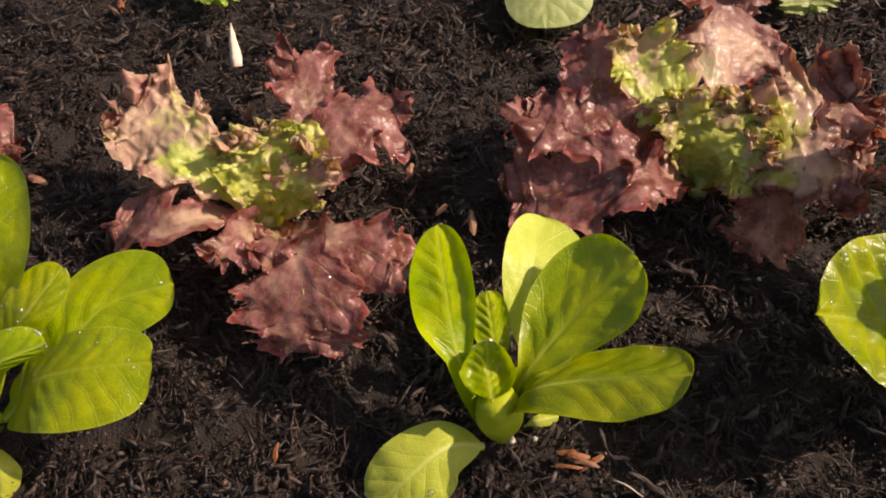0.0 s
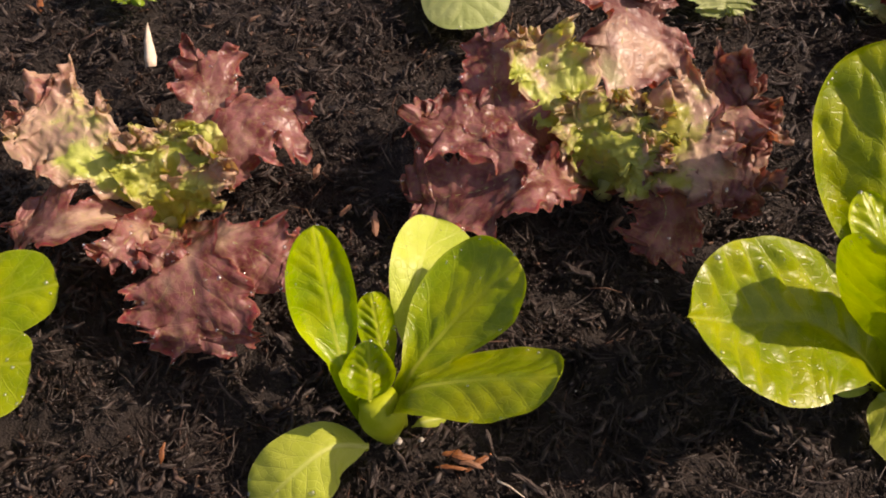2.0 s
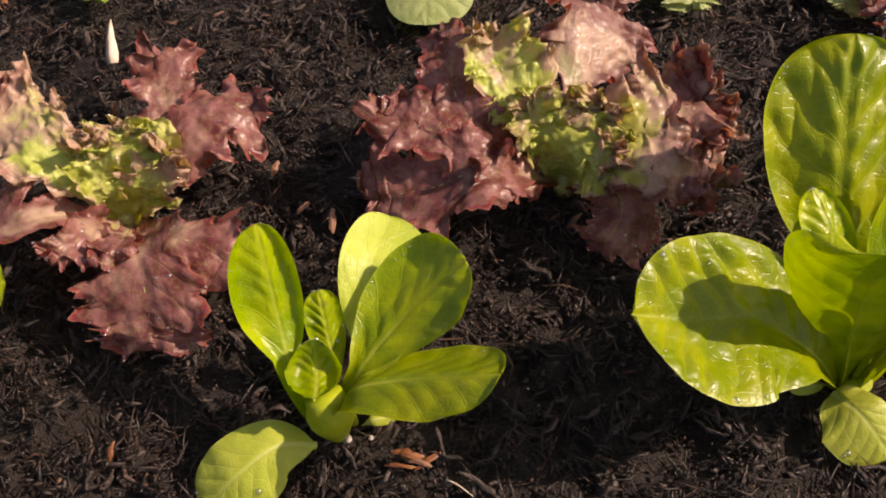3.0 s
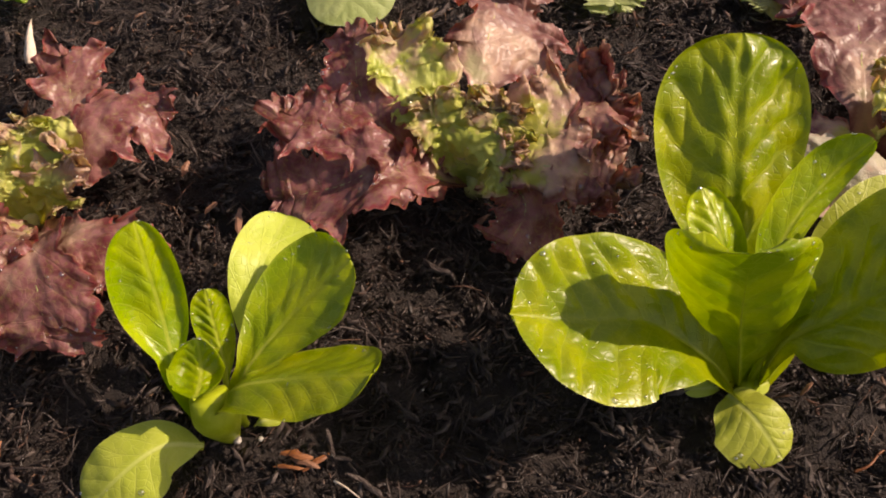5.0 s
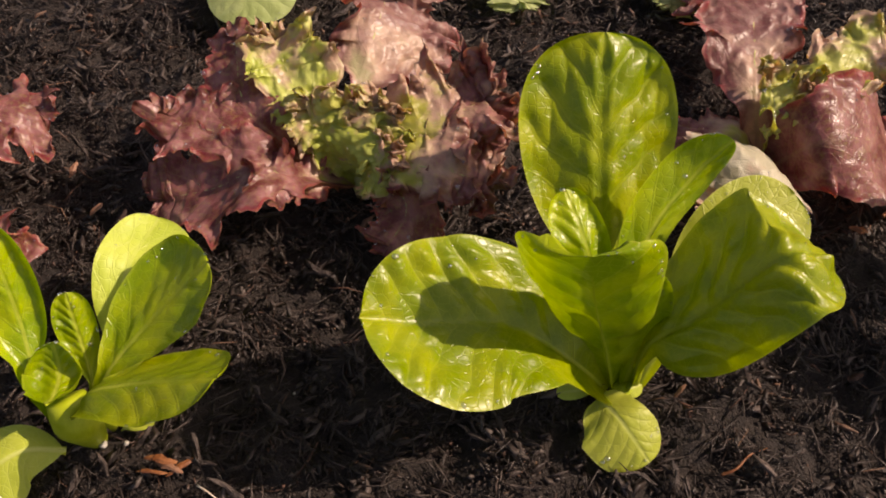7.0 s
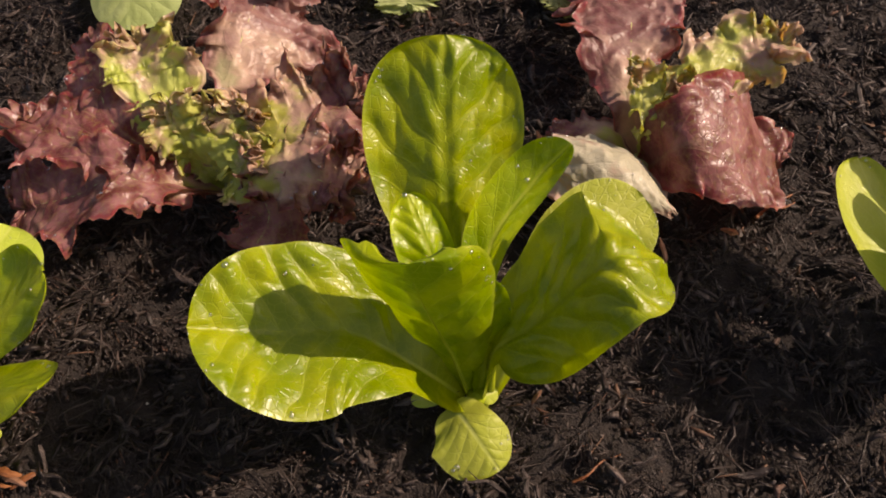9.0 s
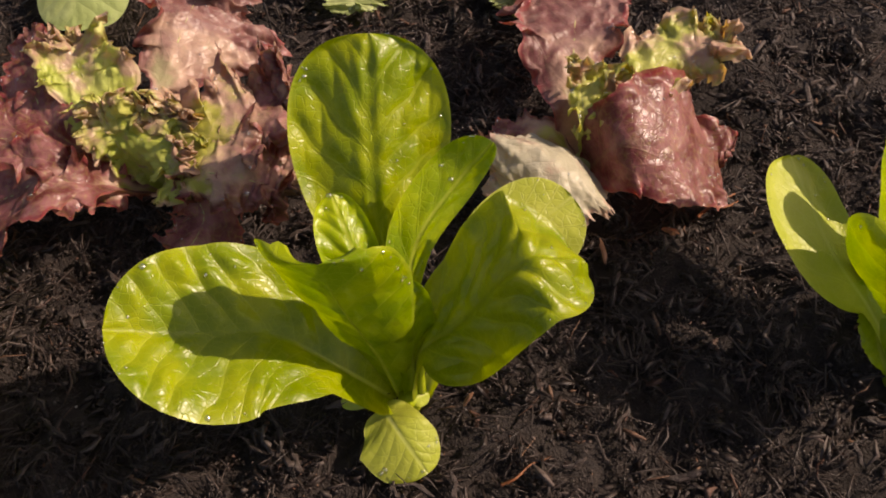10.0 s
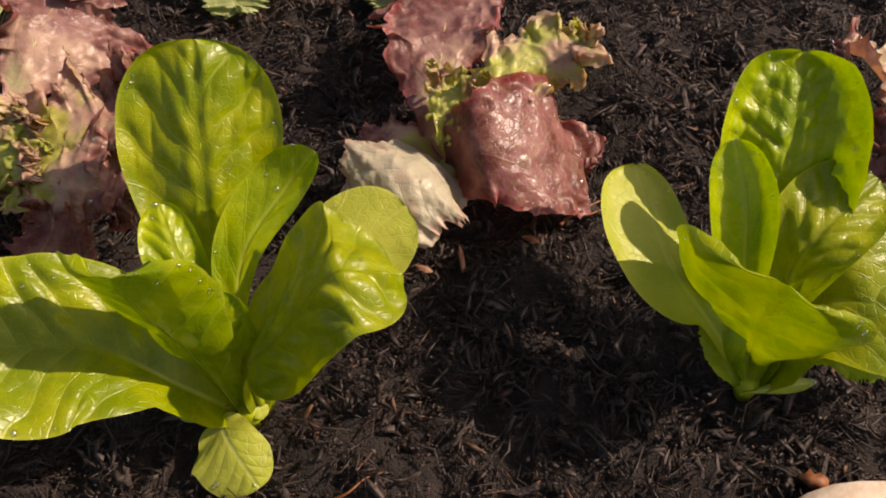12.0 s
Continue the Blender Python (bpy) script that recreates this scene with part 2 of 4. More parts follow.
def blade(parent, rib, left, right, mat, start=0.3, stalk=0.18, tipr=0.42, rise=0.85, bow=0.0, roll=0.0, puff=0.0016,
          veins=10, ruffle=0.0, waves=3.3, lobe=0.0, lobes=5, teeth=0.0, crinkle=0.0003, red=0.0, nu=112, nv=76, rib_mat=None, rib_size=0.0022,
          name="leaf", label="", drops=13, curl=1.0, rim_power=1.6, tipup=0.0, cells=0.012, fold=0.7, flare=0.45, sway=0.03):
    """A leaf along the curve rib, whose widest place reaches the points left and right of it."""
    leaf_seed[0] += 1
    rng = np.random.RandomState(leaf_seed[0])
    base = np.array(parent.location)
    fine, length = spline(rib, 400)
    fine = fine - base
    left, right = np.array(left) - base, np.array(right) - base
    wide = start + (1 - start) * rise / (rise + tipr)

    def profile(u):
        s = np.clip((u - start) / (1 - start), 0, 1)
        top = rise / (rise + tipr)
        f = s ** rise * (1 - s) ** tipr / (top ** rise * (1 - top) ** tipr)
        k = stalk * np.sqrt(np.clip(1 - s, 0, 1)) * (1.0 + (flare - 1) * np.clip(1 - u / 0.15, 0, 1))
        return (f ** 3 + k ** 3) ** (1 / 3)

    # frames carried along the rib from its widest place
    t = unit(np.gradient(fine, axis=0))
    i0 = int(wide * 399)
    side = right - left
    side = unit(side - t[i0] * np.dot(side, t[i0]))
    nrm = np.cross(side, t[i0])
    if nrm[2] < 0:
        nrm = -nrm
    normals = np.zeros_like(fine)
    normals[i0] = nrm
    for i in range(i0 + 1, 400):
        n = normals[i - 1]
        normals[i] = unit(n - t[i] * np.dot(n, t[i]))
    for i in range(i0 - 1, -1, -1):
        n = normals[i + 1]
        normals[i] = unit(n - t[i] * np.dot(n, t[i]))
    sides = np.cross(t, normals)
    if np.dot(sides[i0], side) < 0:
        sides = -sides
    hl, hr = left - fine[i0], right - fine[i0]
    hl = (np.dot(hl, sides[i0]), np.dot(hl, normals[i0]))
    hr = (np.dot(hr, sides[i0]), np.dot(hr, normals[i0]))
    width = 0.5 * (abs(hl[0]) + abs(hr[0]))
    # how far along the margin each place lies
    uu = np.linspace(0, 1, 400)
    pf = profile(uu)
    m = np.r_[0, np.cumsum(np.hypot(np.diff(uu) * length, np.diff(pf) * width))]
    m /= m[-1]
    us = np.sin(np.linspace(0, 1, nu) ** 0.9 * math.pi / 2)
    us[-1] = 0.9995
    vs = np.linspace(-1, 1, nv)
    vs = np.sign(vs) * np.abs(vs) ** 0.8
    ph = rng.rand(8) * 6.283
    u, v = np.meshgrid(us, vs, indexing="ij")
    a = np.abs(v)
    g = lambda arr: np.stack([np.interp(u, uu, arr[:, k]) for k in range(3)], -1)
    p, tt, nn, ss = g(fine), g(t), unit(g(normals)), unit(g(sides))
    w = profile(u) * (1 + 0.5 * lobe)
    sgn = np.where(v < 0, 0, 1)
    rim = np.where(v < 0, -1, 1) * (1 - np.interp(u, uu, m))        # 0 at the tip, -1 and 1 at the foot
    body = np.clip((u - start * 0.8) / 0.25, 0, 1)
    tip = np.clip((u - 0.7) / 0.3, 0, 1) ** 1.5
    cut = np.zeros(u.shape)
    if lobe or teeth:
        cut = lobe * np.abs(ripple(rim * lobes, ph, 2)) ** 0.8 + teeth * np.abs(ripple(rim * lobes * 2.9, ph, 4)) ** 0.9
        cut = cut + 0.5 * teeth * np.abs(ripple(rim * lobes * 7.3, ph, 6))
        cut = np.clip(cut, 0, 0.8)
        w = w * (1 - cut * body * np.clip(a * 1.4 - 0.25, 0, 1))
    hs = np.where(sgn == 0, hl[0], hr[0])
    hn = np.where(sgn == 0, hl[1], hr[1])
    flat = np.clip(u / 0.35, 0, 1)
    pos = p + (w * a * hs)[..., None] * ss + (w * a ** 1.45 * hn)[..., None] * nn
    off = -bow * width * w * 6.75 * a * a * (1 - a) * flat
    off += fold * width * w * a * a * np.clip(1 - u / (start + 0.15), 0, 1)
    off += roll * width * w * np.clip((a - 0.6) / 0.4, 0, 1) ** 2 * flat
    off += tipup * length * np.clip((u - 0.7) / 0.3, 0, 1) ** 2
    if ruffle < 0.0015:
        off += sway * width * body * (np.sin(5.5 * u + 2.2 * v + ph[2]) + a * ripple(rim * waves, ph, 1))
    # quilted pads between the arching side veins
    s = u * veins - 2.6 * (a * w) + 0.75 * (a * w) ** 2 + (v > 0) * 0.5 + 0.25 * np.sin(4 * u + ph[5])
    warp = Vector(rng.rand(3) * 40)
    flatpos = pos.reshape(-1, 3)
    s = s + field(flatpos, 28, warp, (75, 0.5)).reshape(u.shape) * 0.42
    if puff:
        k = np.floor(s)
        amp = 0.75 + 0.5 * np.abs(np.sin(k * 12.9 + sgn * 4.1 + ph[3]))
        dome = (1 - (2 * (s - k) - 1) ** 2) ** 1.15
        q = a * w * width / cells + 0.61 * k + ph[0] + 0.25 * np.sin(7 * u + ph[6])
        q = q - np.floor(q)
        pads = dome * amp * (0.35 + 0.65 * np.clip(1 - (2 * q - 1) ** 2, 0, 1) ** 0.7)
        pads = pads * np.clip(a / 0.16, 0, 1) * np.clip((1 - a) / 0.22, 0, 1) ** 0.8 * np.clip((u - start * 0.8) / 0.22, 0, 1) * np.clip((1 - u) / 0.08, 0, 1)
        pads = pads * np.clip(0.85 + field(flatpos, 22, warp, (90, 0.5)).reshape(u.shape), 0.15, 1.6)
        off += puff * pads
        off -= 0.5 * puff * np.exp(-(a / 0.07) ** 2) * body
    pos = pos + off[..., None] * nn
    if ruffle >= 0.0015:
        # the margin is longer than the blade and falls into folds
        edge = np.clip(a ** rim_power + 0.8 * tip, 0, 1.1) * body
        f1, f2, f3 = ripple(rim * waves, ph, 0), ripple(rim * waves * 2.3 + 0.25 * a, ph, 1), ripple(rim * waves * 5.1 * curl + 0.4 * a, ph, 3)
        fold_up = 1.5 * f1 + 0.75 * curl * f2 * edge + 0.42 * curl * f3 * edge ** 2
        pos = pos + (ruffle * edge * fold_up)[..., None] * nn
        pos = pos + (ruffle * edge * (0.8 * ripple(rim * waves * 2.3 + 0.22, ph, 1) + 0.35 * curl * ripple(rim * waves * 5.1 + 0.2, ph, 3)))[..., None] * tt
        shift = Vector(rng.rand(3) * 50)
        jit = np.array([noise.noise_vector(Vector(c) * 120 * curl + shift) for c in pos.reshape(-1, 3)]).reshape(pos.shape)
        pos = pos + jit * (ruffle * 0.55 * edge ** 1.5)[..., None]
    if lobe or teeth:
        pos = pos - (tip * np.clip(1 - a * 0.6, 0, 1) * width * cut * 0.8)[..., None] * tt
    if crinkle:
        shift = Vector(rng.rand(3) * 50)
        q = pos.reshape(-1, 3)
        fine_scale = 0.55 + 0.45 * curl
        nz = 0.5 - np.abs(field(q, 75 * fine_scale, shift)) * 1.6 + 0.45 * field(q, 190 * fine_scale, shift, (390, 0.4))
        pos = pos + (crinkle * nz.reshape(u.shape) * body * (0.45 + 0.55 * a))[..., None] * nn
    pos[..., 2] = np.maximum(pos[..., 2], 0.0015 + 0.0015 * a)
    n_drops = int(drops * (0.5 + rng.rand()))
    for _ in range(n_drops):
        i = int(nu * rng.uniform(0.35, 0.97))
        j = int(nv * (rng.uniform(0.04, 0.96) if rng.rand() < 0.45 else rng.choice([rng.uniform(0.03, 0.09), rng.uniform(0.91, 0.97)])))
        du, dv = pos[min(i + 1, nu - 1), j] - pos[i - 1, j], pos[i, min(j + 1, nv - 1)] - pos[i, j - 1]
        up = unit(np.cross(du, dv))
        up = up if up[2] > 0 else -up
        wet.setdefault(parent, []).append((pos[i, j], up, rng.uniform(0.35, 0.85) * (1.7 if rng.rand() < 0.12 else 1.0) * 0.0014))
    idx = np.arange(nu * nv).reshape(nu, nv)
    quads = np.stack([idx[:-1, :-1], idx[1:, :-1], idx[1:, 1:], idx[:-1, 1:]], -1).reshape(-1, 4)
    me = mesh_of(name, pos.reshape(-1, 3).tolist(), quads.tolist(), mat)
    lay = me.uv_layers.new(name="UVMap")
    uvs = np.stack([u, v * 0.5 + 0.5], -1).reshape(-1, 2)
    lay.data.foreach_set("uv", uvs[quads.reshape(-1)].reshape(-1).astype(np.float32))
    for layer, values in (("vein", s), ("broad", a * w * width)):
        me.attributes.new(layer, "FLOAT", "POINT").data.foreach_set("value", values.reshape(-1).astype(np.float32))
    if red > 0:
        at = me.attributes.new("red", "FLOAT", "POINT")
        far = np.maximum(0.95 * a ** 1.3 * np.clip(u / 0.35, 0, 1), (u - 0.4) / 0.55)
        r = np.clip((far - (1 - red)) * 1.15 + 0.45, 0, 1.05) + 0.75 * a ** 8 * (red > 0.6)
        r = r * min(1.0, 0.45 + 0.6 * red)
        at.data.foreach_set("value", r.reshape(-1).astype(np.float32))
    ob = new(name, me)
    ob.parent = parent
    if label:
        ob["label"] = label
    # the midrib stands out below the blade
    rows = np.flatnonzero(us <= 0.9)[::4]
    path = 0.5 * (pos[rows, nv // 2 - 1] + pos[rows, nv // 2])
    k = np.linspace(1, 0.12, len(path))
    verts, faces = tube(path - nn[rows, nv // 2] * (rib_size * k * 1.0)[:, None], rib_size * k)
    r = new("midrib", mesh_of("midrib", verts, faces, rib_mat or stalk_mat))
    r.parent = ob
    return ob


def L(parent, rib, left, right, tone=0.0, **more):
    """A smooth spoon-shaped leaf."""
    mat = old_and_backlit_leaf if tone else green_leaf
    if tone:
        more.setdefault("puff", 0.0003)
        more.setdefault("veins", 7)
    else:
        more.setdefault("puff", 0.0006)
    if parent.name.startswith("pale"):
        mat = pale_leaf
    return blade(parent, rib, left, right, mat, **more)


def frilly(parent, rib, left, right, red=0.5, mat=None, **more):
    """A lobed leaf with a waved margin."""
    vals = dict(ruffle=0.0052, waves=2.3, lobe=0.42, lobes=2.6, teeth=0.14, crinkle=0.0024, puff=0.0006, veins=7, start=0.2, stalk=0.2, tipr=0.28,
                rise=0.8, nu=132, nv=84, rib_size=0.0009)
    vals.update(more)
    vals.setdefault("drops", 36)
    if red == 0:
        vals.update(ruffle=0.0018, lobe=0.3, teeth=0.2, crinkle=0.001)
    mat = mat or (heart_leaf if vals.get("curl", 1.0) > 1.9 else red_leaf) if red > 0 else (herb_leaf if parent.name.startswith("curly") else pale_leaf)
    return blade(parent, rib, left, right, mat, red=red, rib_mat=pale_stalk_mat, **vals)


# ---- ground ----
def height(x, y):
    """The bed's uneven surface."""
    v = Vector((x, y, 0.0))
    if not (-0.4 < x < 0.84 and 0.0 < y < 0.86):
        return 0.0
    return 0.008 * noise.noise(v * 13) + 0.007 * noise.noise(v * 36) + 0.0045 * noise.noise(v * 95)


def ground_sheet():
    inner_x, inner_y = np.arange(-0.36, 0.80, 0.004), np.arange(0.06, 0.80, 0.004)
    far = np.array([0.1, 0.3, 1, 4, 15, 60, 300])
    xs = np.r_[inner_x[0] - far[::-1], inner_x, inner_x[-1] + far]
    ys = np.r_[inner_y[0] - far[::-1], inner_y, inner_y[-1] + far]
    verts = [(x, y, height(x, y) - 0.004 + (0.0025 * noise.noise(Vector((x * 130, y * 130, 3))) if -0.4 < x < 0.84 and 0.0 < y < 0.86 else 0.0)) for x in xs for y in ys]
    n = len(ys)
    idx = np.arange(len(xs) * n).reshape(len(xs), n)
    faces = np.stack([idx[:-1, :-1], idx[1:, :-1], idx[1:, 1:], idx[:-1, 1:]], -1).reshape(-1, 4).tolist()
    ob = new("ground", mesh_of("ground", verts, faces, soil_mat))
    return tagged(ob, "dark damp compost ground of the vegetable bed", "ground", "", "structure")


def strands(name, count, lo, hi, thick, lift, seed, mat, tilt=0.35, thin=0.6, tuft=5, spread=0.0022):
    """Loose shredded strands, each a bent tapered three-sided sliver."""
    rng = np.random.RandomState(seed)
    tufts = max(1, count // tuft)
    cx, cy, cyaw = rng.uniform(-0.36, 0.80, tufts), rng.uniform(0.10, 0.70, tufts), rng.normal(0, 0.9, tufts)
    pick = rng.randint(0, tufts, count)
    x, y = cx[pick] + rng.normal(0, spread, count), cy[pick] + rng.normal(0, spread, count)
    z = np.array([height(a, b) for a, b in zip(x, y)]) + lift * rng.rand(count) ** 1.5 - 0.002
    ln = lo + (hi - lo) * rng.rand(count) ** 2.2
    th = thick * rng.uniform(0.5, 1.5, count) * (0.6 + 0.4 * ln / hi)
    swirl = np.array([6.0 * noise.noise(Vector((a * 16, b * 16, seed))) for a, b in zip(x, y)])
    yaw, pitch, spin = swirl + cyaw[pick] + rng.normal(0, 0.3, count), rng.normal(0, tilt, count), rng.rand(count) * 6.283
    d = np.stack([np.cos(yaw) * np.cos(pitch), np.sin(yaw) * np.cos(pitch), np.sin(pitch)], 1)
    s = np.stack([-np.sin(yaw), np.cos(yaw), 0 * yaw], 1)
    up = np.cross(d, s)
    bend = rng.normal(0, 0.2, (count, 1)) * ln[:, None]
    c = np.stack([x, y, z], 1)
    verts = np.zeros((count, 9, 3))
    flat = thin * rng.uniform(0.4, 1.4, count)
    for i, (f, k) in enumerate(((-0.5, 0.55), (0.0, 1.0), (0.5, 0.3))):
        mid = c + d * (f * ln)[:, None] + (s * np.cos(spin)[:, None] + up * np.sin(spin)[:, None] * 0.5) * bend * (1 - 4 * f * f)
        for j in range(3):
            w = spin + j * 2.0944
            verts[:, i * 3 + j] = mid + (k * th)[:, None] * (s * np.cos(w)[:, None] + up * (np.sin(w) * flat)[:, None])
    one = []
    for i in range(2):
        for j in range(3):
            q = (j + 1) % 3
            one += [(i * 3 + j, i * 3 + q, (i + 1) * 3 + q), (i * 3 + j, (i + 1) * 3 + q, (i + 1) * 3 + j)]
    one += [(2, 1, 0), (6, 7, 8)]
    faces = (np.arange(count)[:, None, None] * 9 + np.array(one)[None]).reshape(-1, 3)
    me = bpy.data.meshes.new(name)
    me.vertices.add(count * 9)
    me.vertices.foreach_set("co", verts.reshape(-1).astype(np.float32))
    me.loops.add(len(faces) * 3)
    me.loops.foreach_set("vertex_index", faces.reshape(-1).astype(np.int32))
    me.polygons.add(len(faces))
    me.polygons.foreach_set("loop_start", np.arange(0, len(faces) * 3, 3, dtype=np.int32))
    me.update(calc_edges=True)
    me.validate()
    me.materials.append(mat)
    return new(name, me)


soil = ground_sheet()
tagged(strands("bark_mulch", 38000, 0.003, 0.026, 0.00062, 0.007, 5, mulch_mat, 0.3), "shredded near-black bark mulch covering the bed", "mulch", "", "stuff")
tagged(strands("bark_flakes", 19000, 0.003, 0.015, 0.0019, 0.0075, 7, mulch_mat, 0.4, 0.3, 3, 0.003), "flat torn flakes of dark bark mulch", "mulch", "", "stuff")
tagged(strands("mulch_crumbs", 42000, 0.0015, 0.0045, 0.0010, 0.006, 6, mulch_mat, 0.8, 0.7, 6, 0.003), "fine dark crumbs among the bark strands", "mulch", "", "stuff")

# ---- lettuces ----
romaine_a = plant("romaine_lettuce", (0.033, 0.219, 0.0), "young bright green romaine lettuce with spoon-shaped leaves in mulch", "lettuce", "romaine lettuce row")
# tone=1.0 here: sun coming through from behind is put into the lighter colour
L(romaine_a, [(0.054, 0.219, 0.005), (0.045, 0.247, 0.03), (0.048, 0.281, 0.052), (0.059, 0.317, 0.05)],
    (0.031, 0.277, 0.06), (0.083, 0.298, 0.047), tone=1.0)
L(romaine_a, [(0.028, 0.215, 0.005), (0.013, 0.228, 0.042), (0.006, 0.25, 0.062), (0.001, 0.274, 0.106)],
    (-0.014, 0.257, 0.102), (0.018, 0.261, 0.078), bow=0.25, start=0.42, rise=0.5, stalk=0.4)
L(romaine_a, [(0.035, 0.22, 0.005), (0.043, 0.229, 0.038), (0.066, 0.251, 0.056), (0.084, 0.262, 0.069), (0.098, 0.268, 0.08)],
    (0.061, 0.283, 0.066), (0.092, 0.238, 0.07), bow=0.15)
L(romaine_a, [(0.037, 0.219, 0.005), (0.041, 0.213, 0.052), (0.071, 0.212, 0.068), (0.111, 0.204, 0.088)],
    (0.083, 0.234, 0.055), (0.079, 0.186, 0.08), bow=0.1, stalk=0.4)
L(romaine_a, [(0.031, 0.221, 0.005), (0.03, 0.241, 0.03), (0.027, 0.254, 0.048), (0.025, 0.264, 0.062)],
    (0.017, 0.253, 0.052), (0.036, 0.258, 0.047), bow=0.2, puff=0.0008)
L(romaine_a, [(0.025, 0.209, 0.055), (0.025, 0.215, 0.049), (0.024, 0.229, 0.046), (0.024, 0.238, 0.06)],
    (0.01, 0.226, 0.053), (0.037, 0.228, 0.052), bow=0.35, rise=0.5, start=0.0, stalk=0.62, flare=1.1, tipr=0.45, fold=0.0, puff=0.0006, cells=0.008, veins=7, rib_size=0.0007)
L(romaine_a, [(0.043, 0.216, 0.005), (0.049, 0.216, 0.012), (0.061, 0.219, 0.01)],
    (0.051, 0.22, 0.012), (0.053, 0.214, 0.009), start=0.1, stalk=0.15, puff=0.0, tone=1.0, rib_size=0.0006, drops=0, name='cotyledon')
L(romaine_a, [(0.022, 0.202, 0.016), (0.003, 0.198, 0.024), (-0.017, 0.184, 0.02), (-0.034, 0.173, 0.006)],
    (-0.024, 0.205, 0.022), (0.006, 0.178, 0.012), fold=0.15, stalk=0.12, start=0.02, rise=0.7, tone=1.0)
romaine_b = plant("romaine_lettuce", (0.299, 0.231, 0.0), "larger bright green romaine lettuce with broad upright leaves in mulch", "lettuce", "romaine lettuce row")
L(romaine_b, [(0.302, 0.232, 0.005), (0.295, 0.269, 0.04), (0.287, 0.298, 0.077), (0.287, 0.33, 0.109), (0.288, 0.356, 0.136)],
    (0.247, 0.326, 0.102), (0.325, 0.331, 0.104), bow=0.16, puff=0.0026, cells=0.014, veins=9)
L(romaine_b, [(0.307, 0.232, 0.005), (0.324, 0.252, 0.045), (0.347, 0.275, 0.07), (0.381, 0.298, 0.082)],
    (0.35, 0.306, 0.085), (0.386, 0.271, 0.075), tone=1.0)
L(romaine_b, [(0.302, 0.232, 0.005), (0.301, 0.25, 0.05), (0.307, 0.276, 0.08), (0.328, 0.297, 0.1), (0.343, 0.303, 0.118)],
    (0.304, 0.294, 0.1), (0.337, 0.295, 0.097), bow=0.1)
L(romaine_b, [(0.303, 0.232, 0.005), (0.306, 0.234, 0.05), (0.324, 0.234, 0.078), (0.350, 0.240, 0.116), (0.366, 0.244, 0.113), (0.380, 0.249, 0.099)],
    (0.338, 0.280, 0.108), (0.344, 0.205, 0.095), bow=0.16, roll=-0.06, tipr=0.36, rise=0.40, start=0.3, stalk=0.24, puff=0.0028, cells=0.016, veins=10)
L(romaine_b, [(0.299, 0.232, 0.005), (0.288, 0.253, 0.045), (0.277, 0.275, 0.078), (0.268, 0.297, 0.092)],
    (0.257, 0.282, 0.09), (0.287, 0.282, 0.082), bow=0.2, puff=0.0008)
L(romaine_b, [(0.292, 0.232, 0.005), (0.27, 0.232, 0.04), (0.239, 0.241, 0.06), (0.207, 0.237, 0.072), (0.172, 0.231, 0.09)],
    (0.211, 0.274, 0.088), (0.222, 0.194, 0.07), bow=-0.04, rise=0.48, stalk=0.36, veins=11, puff=0.0026, cells=0.016)
L(romaine_b, [(0.295, 0.232, 0.005), (0.282, 0.236, 0.062), (0.274, 0.236, 0.103), (0.27, 0.235, 0.129)],
    (0.239, 0.256, 0.118), (0.303, 0.24, 0.12), bow=0.12, tipr=0.13, rise=0.62, start=0.1, fold=0.4, rib_size=0.0007, puff=0.0009, veins=8, sway=0.06)
L(romaine_b, [(0.286, 0.225, 0.012), (0.294, 0.209, 0.02), (0.308, 0.191, 0.008)],
    (0.272, 0.203, 0.012), (0.315, 0.205, 0.016), stalk=0.1, start=0.02, rise=0.5, tipr=0.45, lobe=0.12, lobes=1.1, tone=1.0, veins=7)
L(romaine_b, [(0.288, 0.232, 0.006), (0.278, 0.229, 0.012), (0.265, 0.229, 0.01)],
    (0.272, 0.233, 0.012), (0.271, 0.225, 0.009), start=0.15, stalk=0.15, puff=0.0, tone=1.0, rib_size=0.0006, drops=0, name='cotyledon')
L(romaine_b, [(0.296, 0.23, 0.006), (0.301, 0.229, 0.012), (0.309, 0.232, 0.011)],
    (0.3, 0.233, 0.012), (0.303, 0.225, 0.009), start=0.15, stalk=0.15, puff=0.0, tone=1.0, rib_size=0.0006, drops=0, name='cotyledon')
L(romaine_b, [(0.299, 0.232, 0.005), (0.302, 0.236, 0.03), (0.301, 0.239, 0.07), (0.302, 0.247, 0.094)],
    (0.288, 0.239, 0.083), (0.314, 0.242, 0.082), bow=0.25, start=0.15, stalk=0.4)
romaine_c = plant("romaine_lettuce", (0.546, 0.236, 0.0), "tall bright green romaine lettuce with overlapping upright leaves in mulch", "lettuce", "romaine lettuce row")
L(romaine_c, [(0.549, 0.237, 0.005), (0.555, 0.278, 0.045), (0.557, 0.299, 0.085), (0.56, 0.321, 0.11), (0.565, 0.345, 0.125)],
    (0.526, 0.322, 0.115), (0.588, 0.307, 0.115), stalk=0.5, start=0.2, bow=0.25, puff=0.0024, cells=0.008, veins=14, roll=0.2, crinkle=0.0022)
L(romaine_c, [(0.551, 0.237, 0.005), (0.569, 0.261, 0.05), (0.584, 0.264, 0.07), (0.615, 0.272, 0.07)],
    (0.58, 0.286, 0.08), (0.593, 0.247, 0.06), stalk=0.4)
